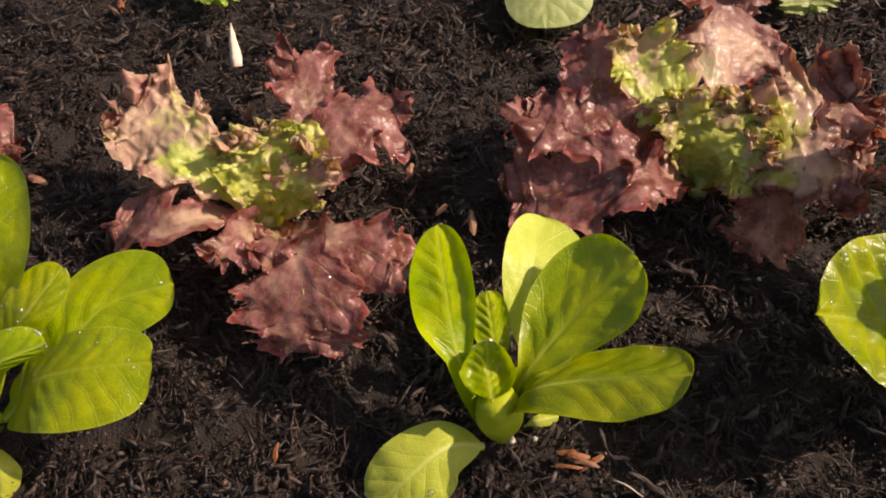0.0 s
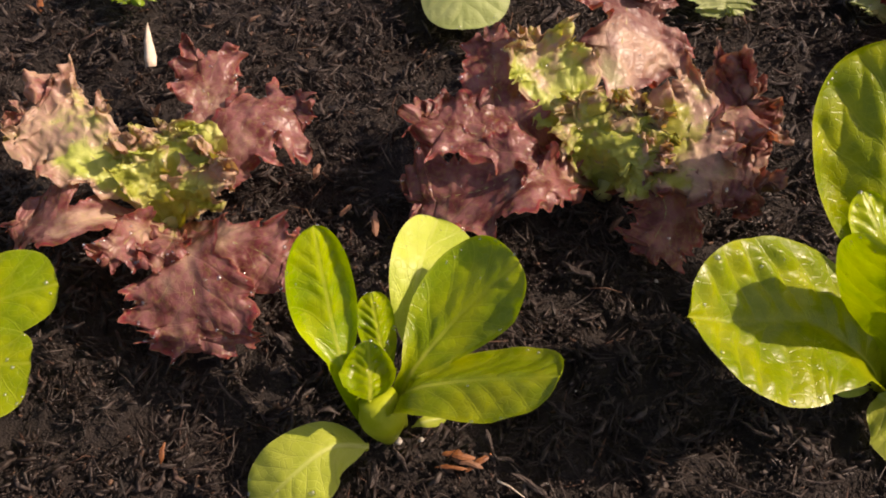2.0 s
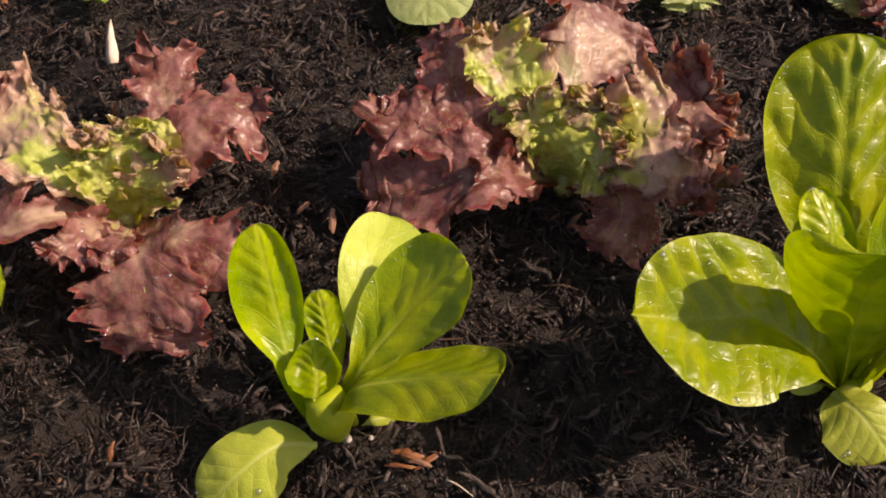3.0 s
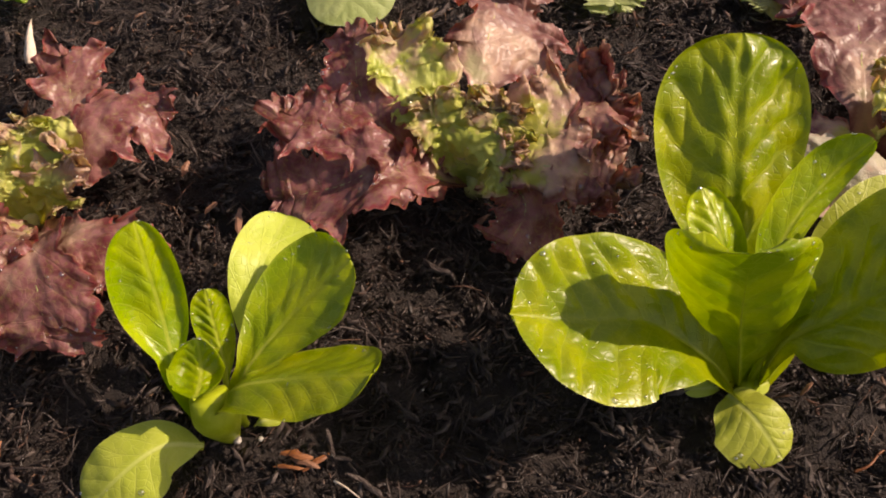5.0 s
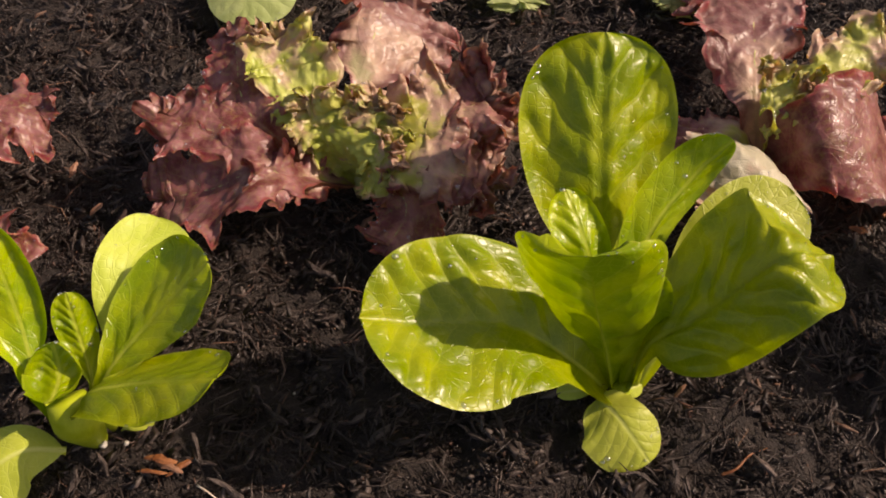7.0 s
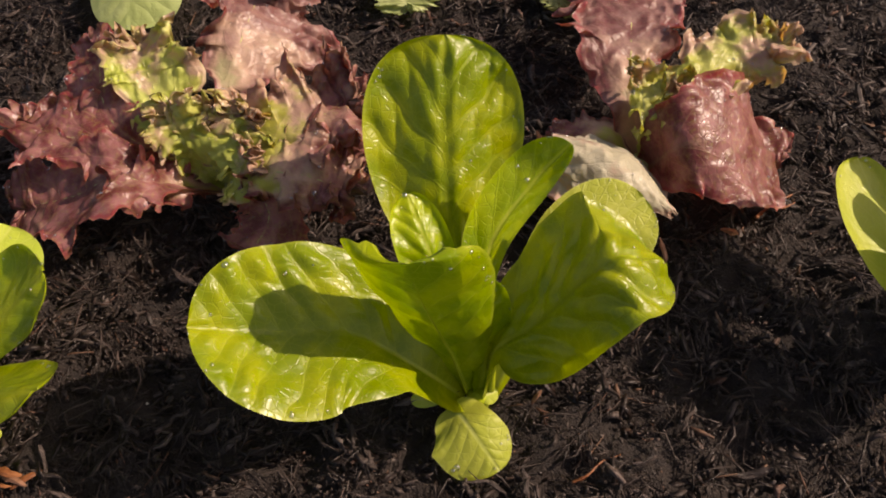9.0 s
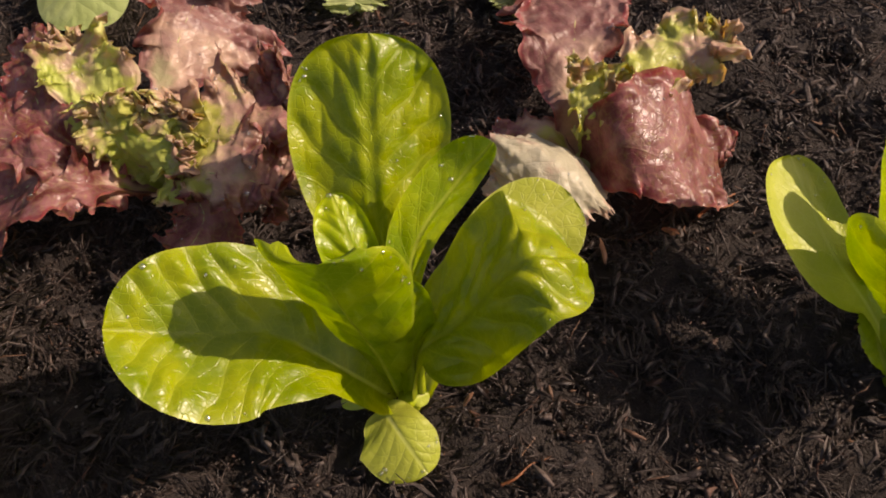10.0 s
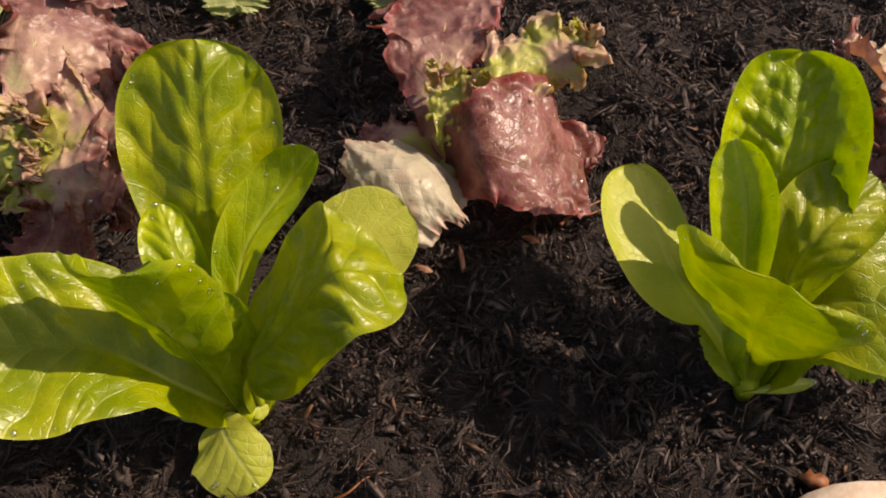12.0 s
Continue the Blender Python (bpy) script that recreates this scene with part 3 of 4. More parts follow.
L(romaine_c, [(0.55, 0.237, 0.005), (0.558, 0.262, 0.06), (0.568, 0.274, 0.083), (0.598, 0.297, 0.09)],
    (0.560, 0.298, 0.094), (0.588, 0.264, 0.087), bow=0.15, stalk=0.45, puff=0.0016)
L(romaine_c, [(0.544, 0.243, 0.005), (0.523, 0.248, 0.045), (0.501, 0.272, 0.068), (0.491, 0.319, 0.08)],
    (0.473, 0.27, 0.082), (0.515, 0.284, 0.07), bow=0.1, stalk=0.24, start=0.4, rise=0.55, tone=1.0)
L(romaine_c, [(0.549, 0.237, 0.005), (0.537, 0.263, 0.06), (0.533, 0.283, 0.095), (0.527, 0.303, 0.115)],
    (0.513, 0.286, 0.112), (0.545, 0.276, 0.1), bow=0.3, stalk=0.5)
L(romaine_c, [(0.543, 0.234, 0.005), (0.542, 0.243, 0.03), (0.536, 0.237, 0.074), (0.534, 0.233, 0.107)],
    (0.5, 0.269, 0.108), (0.57, 0.213, 0.1), bow=0.15, tipr=0.14, rise=0.85, start=0.12, fold=0.4, stalk=0.24, rib_size=0.0002, puff=0.0009, veins=8)
L(romaine_c, [(0.548, 0.234, 0.005), (0.568, 0.242, 0.03), (0.586, 0.242, 0.04), (0.62, 0.243, 0.035)],
    (0.588, 0.257, 0.045), (0.585, 0.226, 0.022), sway=0.1, teeth=0.12, lobes=5, stalk=0.3)
L(romaine_c, [(0.541, 0.236, 0.005), (0.529, 0.243, 0.03), (0.524, 0.26, 0.055), (0.527, 0.266, 0.07)],
    (0.515, 0.25, 0.045), (0.539, 0.25, 0.05), start=0.1, rise=0.6, teeth=0.14, lobes=6, stalk=0.3)
L(romaine_c, [(0.541, 0.23, 0.008), (0.556, 0.23, 0.014), (0.58, 0.236, 0.006)],
    (0.559, 0.235, 0.012), (0.561, 0.229, 0.008), start=0.1, stalk=0.1, puff=0.0, tone=1.0, rib_size=0.0006, name='cotyledon')
# added leaf, mostly out of view, that shades the mulch left of the plant
L(romaine_c, [(0.551, 0.238, 0.005), (0.570, 0.250, 0.048), (0.602, 0.255, 0.066), (0.645, 0.254, 0.058)],
    (0.606, 0.295, 0.068), (0.612, 0.213, 0.055), bow=0.1, stalk=0.4, rise=0.5)
romaine_o = plant("romaine_lettuce", (-0.236, 0.228, 0.0), "bright green romaine lettuce with a notched torn leaf in mulch", "lettuce", "romaine lettuce row")
L(romaine_o, [(-0.241, 0.227, 0.01), (-0.23, 0.259, 0.06), (-0.217, 0.278, 0.1), (-0.216, 0.315, 0.12)],
    (-0.242, 0.279, 0.1), (-0.189, 0.271, 0.1), bow=0.1)
L(romaine_o, [(-0.226, 0.225, 0.01), (-0.189, 0.236, 0.048), (-0.165, 0.262, 0.06), (-0.131, 0.272, 0.065)],
    (-0.167, 0.291, 0.066), (-0.142, 0.250, 0.062), start=0.2, rise=0.6, tipr=0.32)
L(romaine_o, [(-0.222, 0.227, 0.01), (-0.203, 0.23, 0.042), (-0.172, 0.229, 0.058), (-0.136, 0.230, 0.061)],
    (-0.160, 0.250, 0.064), (-0.168, 0.199, 0.055), tipr=0.27, start=0.06, rise=0.5)
L(romaine_o, [(-0.235, 0.227, 0.01), (-0.207, 0.246, 0.06), (-0.193, 0.255, 0.075), (-0.178, 0.27, 0.085)],
    (-0.203, 0.264, 0.08), (-0.184, 0.252, 0.07))
L(romaine_o, [(-0.241, 0.227, 0.01), (-0.214, 0.228, 0.06), (-0.185, 0.237, 0.07)],
    (-0.211, 0.243, 0.07), (-0.203, 0.23, 0.06))
L(romaine_o, [(-0.233, 0.22, 0.01), (-0.219, 0.198, 0.02), (-0.22, 0.183, 0.005)],
    (-0.239, 0.199, 0.01), (-0.211, 0.199, 0.01), stalk=0.1, tone=1.0)
red_a = plant("red_lettuce", (-0.1, 0.35, 0.0), "small red-tipped loose-leaf lettuce with frilled margins in mulch", "lettuce", "red lettuce row")
frilly(red_a, [(-0.1, 0.35, 0.005), (-0.12, 0.356, 0.035), (-0.145, 0.373, 0.05), (-0.184, 0.41, 0.055)],
    (-0.179, 0.366, 0.045), (-0.121, 0.396, 0.06), red=0.5, curl=2.0, ruffle=0.0044, rim_power=0.9, crinkle=0.0040)
frilly(red_a, [(-0.099, 0.348, 0.005), (-0.096, 0.355, 0.04), (-0.093, 0.386, 0.055)],
    (-0.121, 0.377, 0.05), (-0.062, 0.362, 0.05), red=0.1, curl=2.0, ruffle=0.0044, rim_power=0.9, crinkle=0.0040)
frilly(red_a, [(-0.099, 0.348, 0.005), (-0.106, 0.351, 0.04), (-0.118, 0.373, 0.054)],
    (-0.127, 0.36, 0.05), (-0.095, 0.372, 0.054), red=0.2, curl=2.0, ruffle=0.0044, rim_power=0.9, crinkle=0.0040)
frilly(red_a, [(-0.097, 0.348, 0.005), (-0.077, 0.35, 0.04), (-0.065, 0.367, 0.052)],
    (-0.083, 0.367, 0.052), (-0.053, 0.349, 0.048), red=0.35, curl=2.0, ruffle=0.0044, rim_power=0.9, crinkle=0.0040)
frilly(red_a, [(-0.098, 0.347, 0.005), (-0.085, 0.308, 0.045), (-0.09, 0.289, 0.05)],
    (-0.102, 0.302, 0.05), (-0.076, 0.3, 0.046), red=0.9)
frilly(red_a, [(-0.096, 0.352, 0.005), (-0.081, 0.363, 0.04), (-0.074, 0.401, 0.05), (-0.086, 0.441, 0.062)],
    (-0.1, 0.42, 0.06), (-0.051, 0.419, 0.05), red=0.85)
frilly(red_a, [(-0.092, 0.352, 0.005), (-0.064, 0.366, 0.045), (-0.041, 0.39, 0.056), (-0.014, 0.404, 0.045)],
    (-0.052, 0.414, 0.055), (-0.044, 0.357, 0.05), red=1.1)
frilly(red_a, [(-0.102, 0.348, 0.005), (-0.129, 0.337, 0.03), (-0.15, 0.325, 0.04), (-0.188, 0.343, 0.02)],
    (-0.179, 0.378, 0.02), (-0.14, 0.296, 0.05), red=1.0, ruffle=0.003)
frilly(red_a, [(-0.1, 0.346, 0.005), (-0.104, 0.316, 0.045), (-0.113, 0.288, 0.055)],
    (-0.109, 0.336, 0.055), (-0.1, 0.296, 0.04), red=0.9)
frilly(red_a, [(-0.095, 0.346, 0.005), (-0.063, 0.318, 0.035), (-0.04, 0.306, 0.04), (-0.017, 0.294, 0.03)],
    (-0.053, 0.344, 0.045), (-0.04, 0.282, 0.03), red=0.9)
frilly(red_a, [(-0.095, 0.344, 0.005), (-0.076, 0.301, 0.045), (-0.07, 0.278, 0.036), (-0.069, 0.259, 0.006)],
    (-0.11, 0.269, 0.03), (-0.035, 0.268, 0.025), red=1.0, ruffle=0.003)
red_b = plant("red_lettuce", (0.162, 0.371, 0.0), "large red loose-leaf lettuce with deeply frilled wet leaves in mulch", "lettuce", "red lettuce row")
frilly(red_b, [(0.163, 0.373, 0.005), (0.16, 0.393, 0.05), (0.17, 0.428, 0.065), (0.184, 0.481, 0.075)],
    (0.146, 0.456, 0.075), (0.228, 0.462, 0.04), red=0.75, curl=1.3, rim_power=1.0, crinkle=0.0036, start=0.4, stalk=0.1, mat=dusky_leaf)
frilly(red_b, [(0.158, 0.374, 0.005), (0.114, 0.373, 0.05), (0.096, 0.395, 0.06), (0.093, 0.434, 0.078)],
    (0.073, 0.417, 0.066), (0.119, 0.385, 0.06), red=1.3, ruffle=0.003)
frilly(red_b, [(0.156, 0.374, 0.005), (0.104, 0.373, 0.05), (0.075, 0.374, 0.055), (0.045, 0.388, 0.06)],
    (0.071, 0.404, 0.06), (0.067, 0.349, 0.05), red=1.3)
frilly(red_b, [(0.157, 0.371, 0.005), (0.114, 0.348, 0.05), (0.083, 0.343, 0.04), (0.039, 0.348, 0.022)],
    (0.06, 0.379, 0.05), (0.085, 0.302, 0.04), red=1.3, ruffle=0.003)
frilly(red_b, [(0.161, 0.371, 0.005), (0.137, 0.376, 0.05), (0.122, 0.406, 0.07), (0.112, 0.429, 0.082)],
    (0.099, 0.399, 0.078), (0.153, 0.404, 0.075), red=0.25, curl=2.0, ruffle=0.0044, rim_power=0.9, crinkle=0.0040)
frilly(red_b, [(0.161, 0.371, 0.005), (0.144, 0.367, 0.05), (0.136, 0.384, 0.072)],
    (0.118, 0.378, 0.07), (0.159, 0.379, 0.07), red=0.15, curl=2.0, ruffle=0.0044, rim_power=0.9, crinkle=0.0040)
frilly(red_b, [(0.159, 0.371, 0.005), (0.124, 0.347, 0.045), (0.103, 0.353, 0.052)],
    (0.115, 0.364, 0.055), (0.118, 0.328, 0.045), red=0.9)
frilly(red_b, [(0.162, 0.371, 0.005), (0.176, 0.358, 0.05), (0.206, 0.367, 0.062), (0.248, 0.387, 0.067)],
    (0.201, 0.406, 0.078), (0.235, 0.343, 0.06), red=0.55, curl=2.0, ruffle=0.0042, rim_power=0.8, crinkle=0.0036, waves=2.8, mat=red_leaf)
frilly(red_b, [(0.161, 0.371, 0.005), (0.154, 0.363, 0.05), (0.164, 0.383, 0.065)],
    (0.136, 0.38, 0.06), (0.194, 0.373, 0.065), red=0.12, curl=2.0, ruffle=0.0044, rim_power=0.9, crinkle=0.0040)
frilly(red_b, [(0.162, 0.371, 0.005), (0.168, 0.366, 0.05), (0.183, 0.381, 0.069)],
    (0.158, 0.387, 0.068), (0.197, 0.359, 0.06), red=0.22, curl=2.0, ruffle=0.0044, rim_power=0.9, crinkle=0.0040)
frilly(red_b, [(0.162, 0.37, 0.005), (0.17, 0.354, 0.045), (0.19, 0.352, 0.056)],
    (0.179, 0.372, 0.06), (0.192, 0.333, 0.05), red=0.3, curl=2.0, ruffle=0.0044, rim_power=0.9, crinkle=0.0040)
frilly(red_b, [(0.164, 0.369, 0.005), (0.183, 0.345, 0.05), (0.21, 0.338, 0.058), (0.242, 0.331, 0.045)],
    (0.231, 0.377, 0.06), (0.206, 0.321, 0.045), red=0.62, curl=2.0, ruffle=0.0042, rim_power=0.9, crinkle=0.003, waves=2.8, mat=red_leaf)
frilly(red_b, [(0.162, 0.369, 0.005), (0.177, 0.347, 0.038), (0.189, 0.333, 0.03), (0.174, 0.309, 0.016)],
    (0.163, 0.337, 0.025), (0.221, 0.333, 0.028), red=1.3, ruffle=0.002)
red_c = plant("red_lettuce", (0.402, 0.376, -0.0), "lettuce with pale crinkled heart and dusky red outer leaves in mulch", "lettuce", "red lettuce row")
frilly(red_c, [(0.402, 0.38, 0.005), (0.396, 0.402, 0.035), (0.402, 0.446, 0.045), (0.409, 0.505, 0.05)],
    (0.354, 0.434, 0.045), (0.441, 0.458, 0.045), red=1.0, curl=1.2, rim_power=1.3, crinkle=0.003, mat=dusky_leaf)
frilly(red_c, [(0.401, 0.376, 0.005), (0.379, 0.387, 0.028), (0.345, 0.383, 0.01)],
    (0.359, 0.406, 0.02), (0.371, 0.373, 0.01), red=0.8, ruffle=0.001)
frilly(red_c, [(0.404, 0.38, 0.005), (0.424, 0.387, 0.05), (0.45, 0.412, 0.058), (0.491, 0.418, 0.065)],
    (0.436, 0.442, 0.06), (0.463, 0.395, 0.048), red=0.3, curl=2.0, ruffle=0.0044, rim_power=0.9, crinkle=0.0040)
frilly(red_c, [(0.402, 0.38, 0.005), (0.414, 0.375, 0.045), (0.426, 0.398, 0.058)],
    (0.41, 0.398, 0.056), (0.438, 0.392, 0.05), red=0.08, curl=2.0, ruffle=0.0044, rim_power=0.9, crinkle=0.0040)
frilly(red_c, [(0.402, 0.38, 0.005), (0.4, 0.38, 0.045), (0.398, 0.408, 0.058)],
    (0.391, 0.384, 0.055), (0.416, 0.387, 0.055), red=0.05, curl=2.0, ruffle=0.0044, rim_power=0.9, crinkle=0.0040)
frilly(red_c, [(0.401, 0.376, 0.005), (0.394, 0.366, 0.03), (0.379, 0.344, 0.05), (0.356, 0.322, 0.028)],
    (0.343, 0.366, 0.045), (0.402, 0.313, 0.03), red=0.25, crinkle=0.003, mat=cream_leaf, start=0.1, rise=0.35, stalk=0.35, lobe=0.12, ruffle=0.003)
frilly(red_c, [(0.405, 0.374, 0.005), (0.416, 0.356, 0.05), (0.446, 0.362, 0.046), (0.488, 0.377, 0.012)],
    (0.458, 0.402, 0.052), (0.436, 0.326, 0.036), red=1.4, ruffle=0.0062, waves=1.2, lobe=0.26, lobes=1.7, teeth=0.06, crinkle=0.0013, puff=0.0, start=0.12, rise=0.5, stalk=0.3)
red_d = plant("red_lettuce", (0.678, 0.363, 0.0), "red-tipped loose-leaf lettuce beside the tallest romaine in mulch", "lettuce", "red lettuce row")
frilly(red_d, [(0.676, 0.363, 0.005), (0.655, 0.38, 0.04), (0.64, 0.405, 0.05), (0.622, 0.421, 0.055)],
    (0.643, 0.442, 0.05), (0.654, 0.392, 0.05), red=0.5)
frilly(red_d, [(0.676, 0.363, 0.005), (0.648, 0.356, 0.03), (0.635, 0.361, 0.02)],
    (0.653, 0.403, 0.02), (0.637, 0.326, 0.01), red=1.0)
frilly(red_d, [(0.676, 0.363, 0.005), (0.651, 0.368, 0.04), (0.637, 0.386, 0.05)],
    (0.632, 0.402, 0.05), (0.658, 0.383, 0.05), red=0.3, curl=1.4, ruffle=0.005)
red_e = plant("red_lettuce", (-0.324, 0.417, 0.0), "red loose-leaf lettuce at the end of the row in mulch", "lettuce", "red lettuce row")
frilly(red_e, [(-0.32, 0.413, 0.005), (-0.276, 0.386, 0.04), (-0.25, 0.394, 0.03)],
    (-0.27, 0.418, 0.04), (-0.265, 0.376, 0.02), red=0.9)
frilly(red_e, [(-0.32, 0.413, 0.005), (-0.311, 0.415, 0.04), (-0.321, 0.443, 0.05)],
    (-0.336, 0.425, 0.05), (-0.289, 0.428, 0.05), red=0.6)
parsley = plant("curly_herb", (-0.163, 0.581, 0.0), "bright green frilly herb seedling in mulch", "herb", "back row")
frilly(parsley, [(-0.162, 0.577, 0.003), (-0.149, 0.532, 0.025), (-0.149, 0.525, 0.02)],
    (-0.168, 0.535, 0.022), (-0.131, 0.534, 0.022), red=0.0)
frilly(parsley, [(-0.162, 0.577, 0.003), (-0.167, 0.556, 0.03), (-0.184, 0.563, 0.03)],
    (-0.182, 0.582, 0.03), (-0.173, 0.539, 0.03), red=0.0)
pale_a = plant("pale_lettuce", (0.085, 0.603, 0.0), "pale green smooth-leaved lettuce seedling in mulch", "lettuce", "back row")
L(pale_a, [(0.085, 0.599, 0.003), (0.08, 0.546, 0.03), (0.079, 0.504, 0.012)],
    (0.051, 0.53, 0.02), (0.113, 0.527, 0.02))
L(pale_a, [(0.085, 0.599, 0.003), (0.057, 0.584, 0.03), (0.033, 0.605, 0.03)],
    (0.051, 0.631, 0.03), (0.04, 0.566, 0.03))
L(pale_a, [(0.085, 0.599, 0.003), (0.11, 0.588, 0.03), (0.133, 0.607, 0.03)],
    (0.119, 0.635, 0.03), (0.129, 0.575, 0.03))
pale_b = plant("pale_lettuce", (0.285, 0.581, 0.0), "pale green frilled lettuce seedling in mulch", "lettuce", "back row")
frilly(pale_b, [(0.283, 0.577, 0.003), (0.266, 0.539, 0.02), (0.264, 0.516, 0.005)],
    (0.24, 0.526, 0.012), (0.288, 0.527, 0.012), red=0.0)
frilly(pale_b, [(0.283, 0.577, 0.003), (0.247, 0.563, 0.03), (0.226, 0.577, 0.03)],
    (0.248, 0.602, 0.03), (0.228, 0.546, 0.03), red=0.0)
frilly(pale_b, [(0.283, 0.577, 0.003), (0.295, 0.561, 0.03), (0.322, 0.573, 0.03)],
    (0.313, 0.599, 0.03), (0.313, 0.542, 0.03), red=0.0)
pale_c = plant("pale_lettuce", (0.4, 0.567, -0.0), "green lettuce seedling with a red-edged leaf in mulch", "lettuce", "back row")
frilly(pale_c, [(0.398, 0.563, 0.003), (0.374, 0.526, 0.02), (0.365, 0.506, 0.01)],
    (0.346, 0.518, 0.015), (0.389, 0.512, 0.012), red=0.0)
frilly(pale_c, [(0.398, 0.563, 0.003), (0.38, 0.519, 0.03), (0.39, 0.5, 0.02)],
    (0.367, 0.515, 0.02), (0.413, 0.513, 0.02), red=0.9)
pale_d = plant("pale_lettuce", (0.396, 0.561, 0.0), "small bright green lettuce seedling behind the red one in mulch", "lettuce", "back row")
L(pale_d, [(0.396, 0.557, 0.003), (0.394, 0.52, 0.02), (0.392, 0.504, 0.012)],
    (0.381, 0.515, 0.015), (0.405, 0.514, 0.015))

# ---- water drops ----
def drop_material():
    """Clear water: what lies below shows through, with a mirror-like skin."""
    m, t, p = shader("water")
    clear, gl, mx = t.nodes.new("ShaderNodeBsdfTransparent"), t.nodes.new("ShaderNodeBsdfGlossy"), t.nodes.new("ShaderNodeMixShader")
    mx.inputs[0].default_value = 0.26
    clear.inputs[0].default_value = (1, 1, 1, 1)
    gl.inputs["Roughness"].default_value = 0.16
    t.links.new(clear.outputs[0], mx.inputs[1])
    t.links.new(gl.outputs[0], mx.inputs[2])
    t.links.new(mx.outputs[0], t.nodes["Material Output"].inputs[0])
    return m


def bead(at, up, r):
    """A flattened bead of water that sits on a leaf."""
    rings, seg = 4, 9
    a = unit(np.cross(up, (0.21, 0.37, 0.9)))
    b = np.cross(up, a)
    verts, faces = [tuple(at + up * r * 0.65)], []
    for i in range(1, rings + 1):
        w = i / rings * 1.25
        for j in range(seg):
            f = 2 * math.pi * j / seg
            verts.append(tuple(at + up * (r * (math.cos(w) - 0.35)) + r * math.sin(w) * (math.cos(f) * a + math.sin(f) * b)))
    for j in range(seg):
        faces.append((0, 1 + j, 1 + (j + 1) % seg))
        for i in range(rings - 1):
            q = 1 + i * seg
            faces.append((q + j, q + seg + j, q + seg + (j + 1) % seg, q + (j + 1) % seg))
    faces.append(tuple(1 + (rings - 1) * seg + j for j in range(seg))[::-1])
    return verts, faces


def water_on(parent, spots, mat):
    """The largest beads one by one, the fine spray in one mesh."""
    spots = sorted(spots, key=lambda spot: -spot[2])
    for spot in spots[:24]:
        ob = new("water_drop", mesh_of("water_drop", *bead(*spot), mat))
        ob.parent = parent
    verts, faces = [], []
    for spot in spots[24:]:
        v, f = bead(*spot)
        faces += [tuple(len(verts) + i for i in face) for face in f]
        verts += v
    if verts:
        ob = new("dew", mesh_of("dew", verts, faces, mat))
        ob.parent = parent
        ob["kind"] = "stuff"


water = drop_material()
for holder, spots in wet.items():
    water_on(holder, spots, water)


# ---- stems and cotyledons ----
def leaf_bases(parent, points, radii, mat):
    """The short thick stem that the wrapped leaf stalks form together."""
    path, _ = spline(points, 14)
    k = np.interp(np.linspace(0, 1, 14), np.linspace(0, 1, len(radii)), radii)
    verts, faces = tube(path - np.array(parent.location), k, 18)
    ob = new("stem", mesh_of("stem", verts, faces, mat))
    ob.parent = parent


def stem(parent, r, h, mat):
    path = np.array([(0, 0, -0.004), (0, 0, h * 0.4), (0, 0, h)])
    verts, faces = tube(path, [r, r * 1.15, r * 0.9], 14)
    ob = new("stem", mesh_of("stem", verts, faces, mat))
    ob.parent = parent


leaf_bases(romaine_a, [(0.031, 0.213, 0.0), (0.03, 0.213, 0.018), (0.029, 0.214, 0.034), (0.027, 0.218, 0.04)], [0.0045, 0.0085, 0.0125, 0.0095], stalk_mat)
for holder, r in ((romaine_b, 0.0055), (romaine_c, 0.005), (romaine_o, 0.005)):
    stem(holder, r, 0.012, stalk_mat)
for holder in (red_a, red_b, red_c, red_d, red_e):
    stem(holder, 0.006, 0.014, pale_stalk_mat)


# ---- litter on the mulch ----
def chip(name, a, b, width, thick, mat, label, category="wood chip", seed=1, torn=1.0, wedge=False):
    """A torn flake of wood from a to b: tapered, slightly bent, uneven in section."""
    rng = np.random.RandomState(seed)
    a, b = np.array(a, float), np.array(b, float)
    mid = (a + b) / 2
    d = unit(b - a)
    s = unit(np.cross(d, (0, 0, 1)))
    up = np.cross(s, d)
    ln = np.linalg.norm(b - a)
    n, sides = 7, 5
    verts, faces = [], []
    for i in range(n):
        f = i / (n - 1)
        k = (max(0.04, math.sin(math.pi * min(1.0, f * 0.9 + 0.04))) ** 0.7) * (1 + torn * (0.35 * rng.rand() - 0.2))
        if wedge:
            k = max(0.05, f ** 0.8) * (0.75 if i == n - 1 else 1.0)
        c = (a - mid) * (1 - f) + (b - mid) * f + up * 0.08 * ln * math.sin(math.pi * f) + s * 0.012 * torn * ln * rng.normal()
        for j in range(sides):
            w = 2 * math.pi * j / sides
            verts.append(tuple(c + s * math.cos(w) * k * width * 0.5 * (1 + torn * (0.5 * rng.rand() - 0.25)) + up * math.sin(w) * k * thick * 0.5 * (0.8 + 0.4 * rng.rand())))
    for i in range(n - 1):
        for j in range(sides):
            q = (j + 1) % sides
            faces.append((i * sides + j, i * sides + q, (i + 1) * sides + q, (i + 1) * sides + j))
    faces += [tuple(range(sides))[::-1], tuple((n - 1) * sides + j for j in range(sides))]
    ob = new(name, mesh_of(name, verts, faces, mat, torn < 0.5 or width > 0.008))
    ob.location = (mid[0], mid[1], max(mid[2], height(mid[0], mid[1]) + 0.004))
    return tagged(ob, label, category, "wood chips on the mulch")


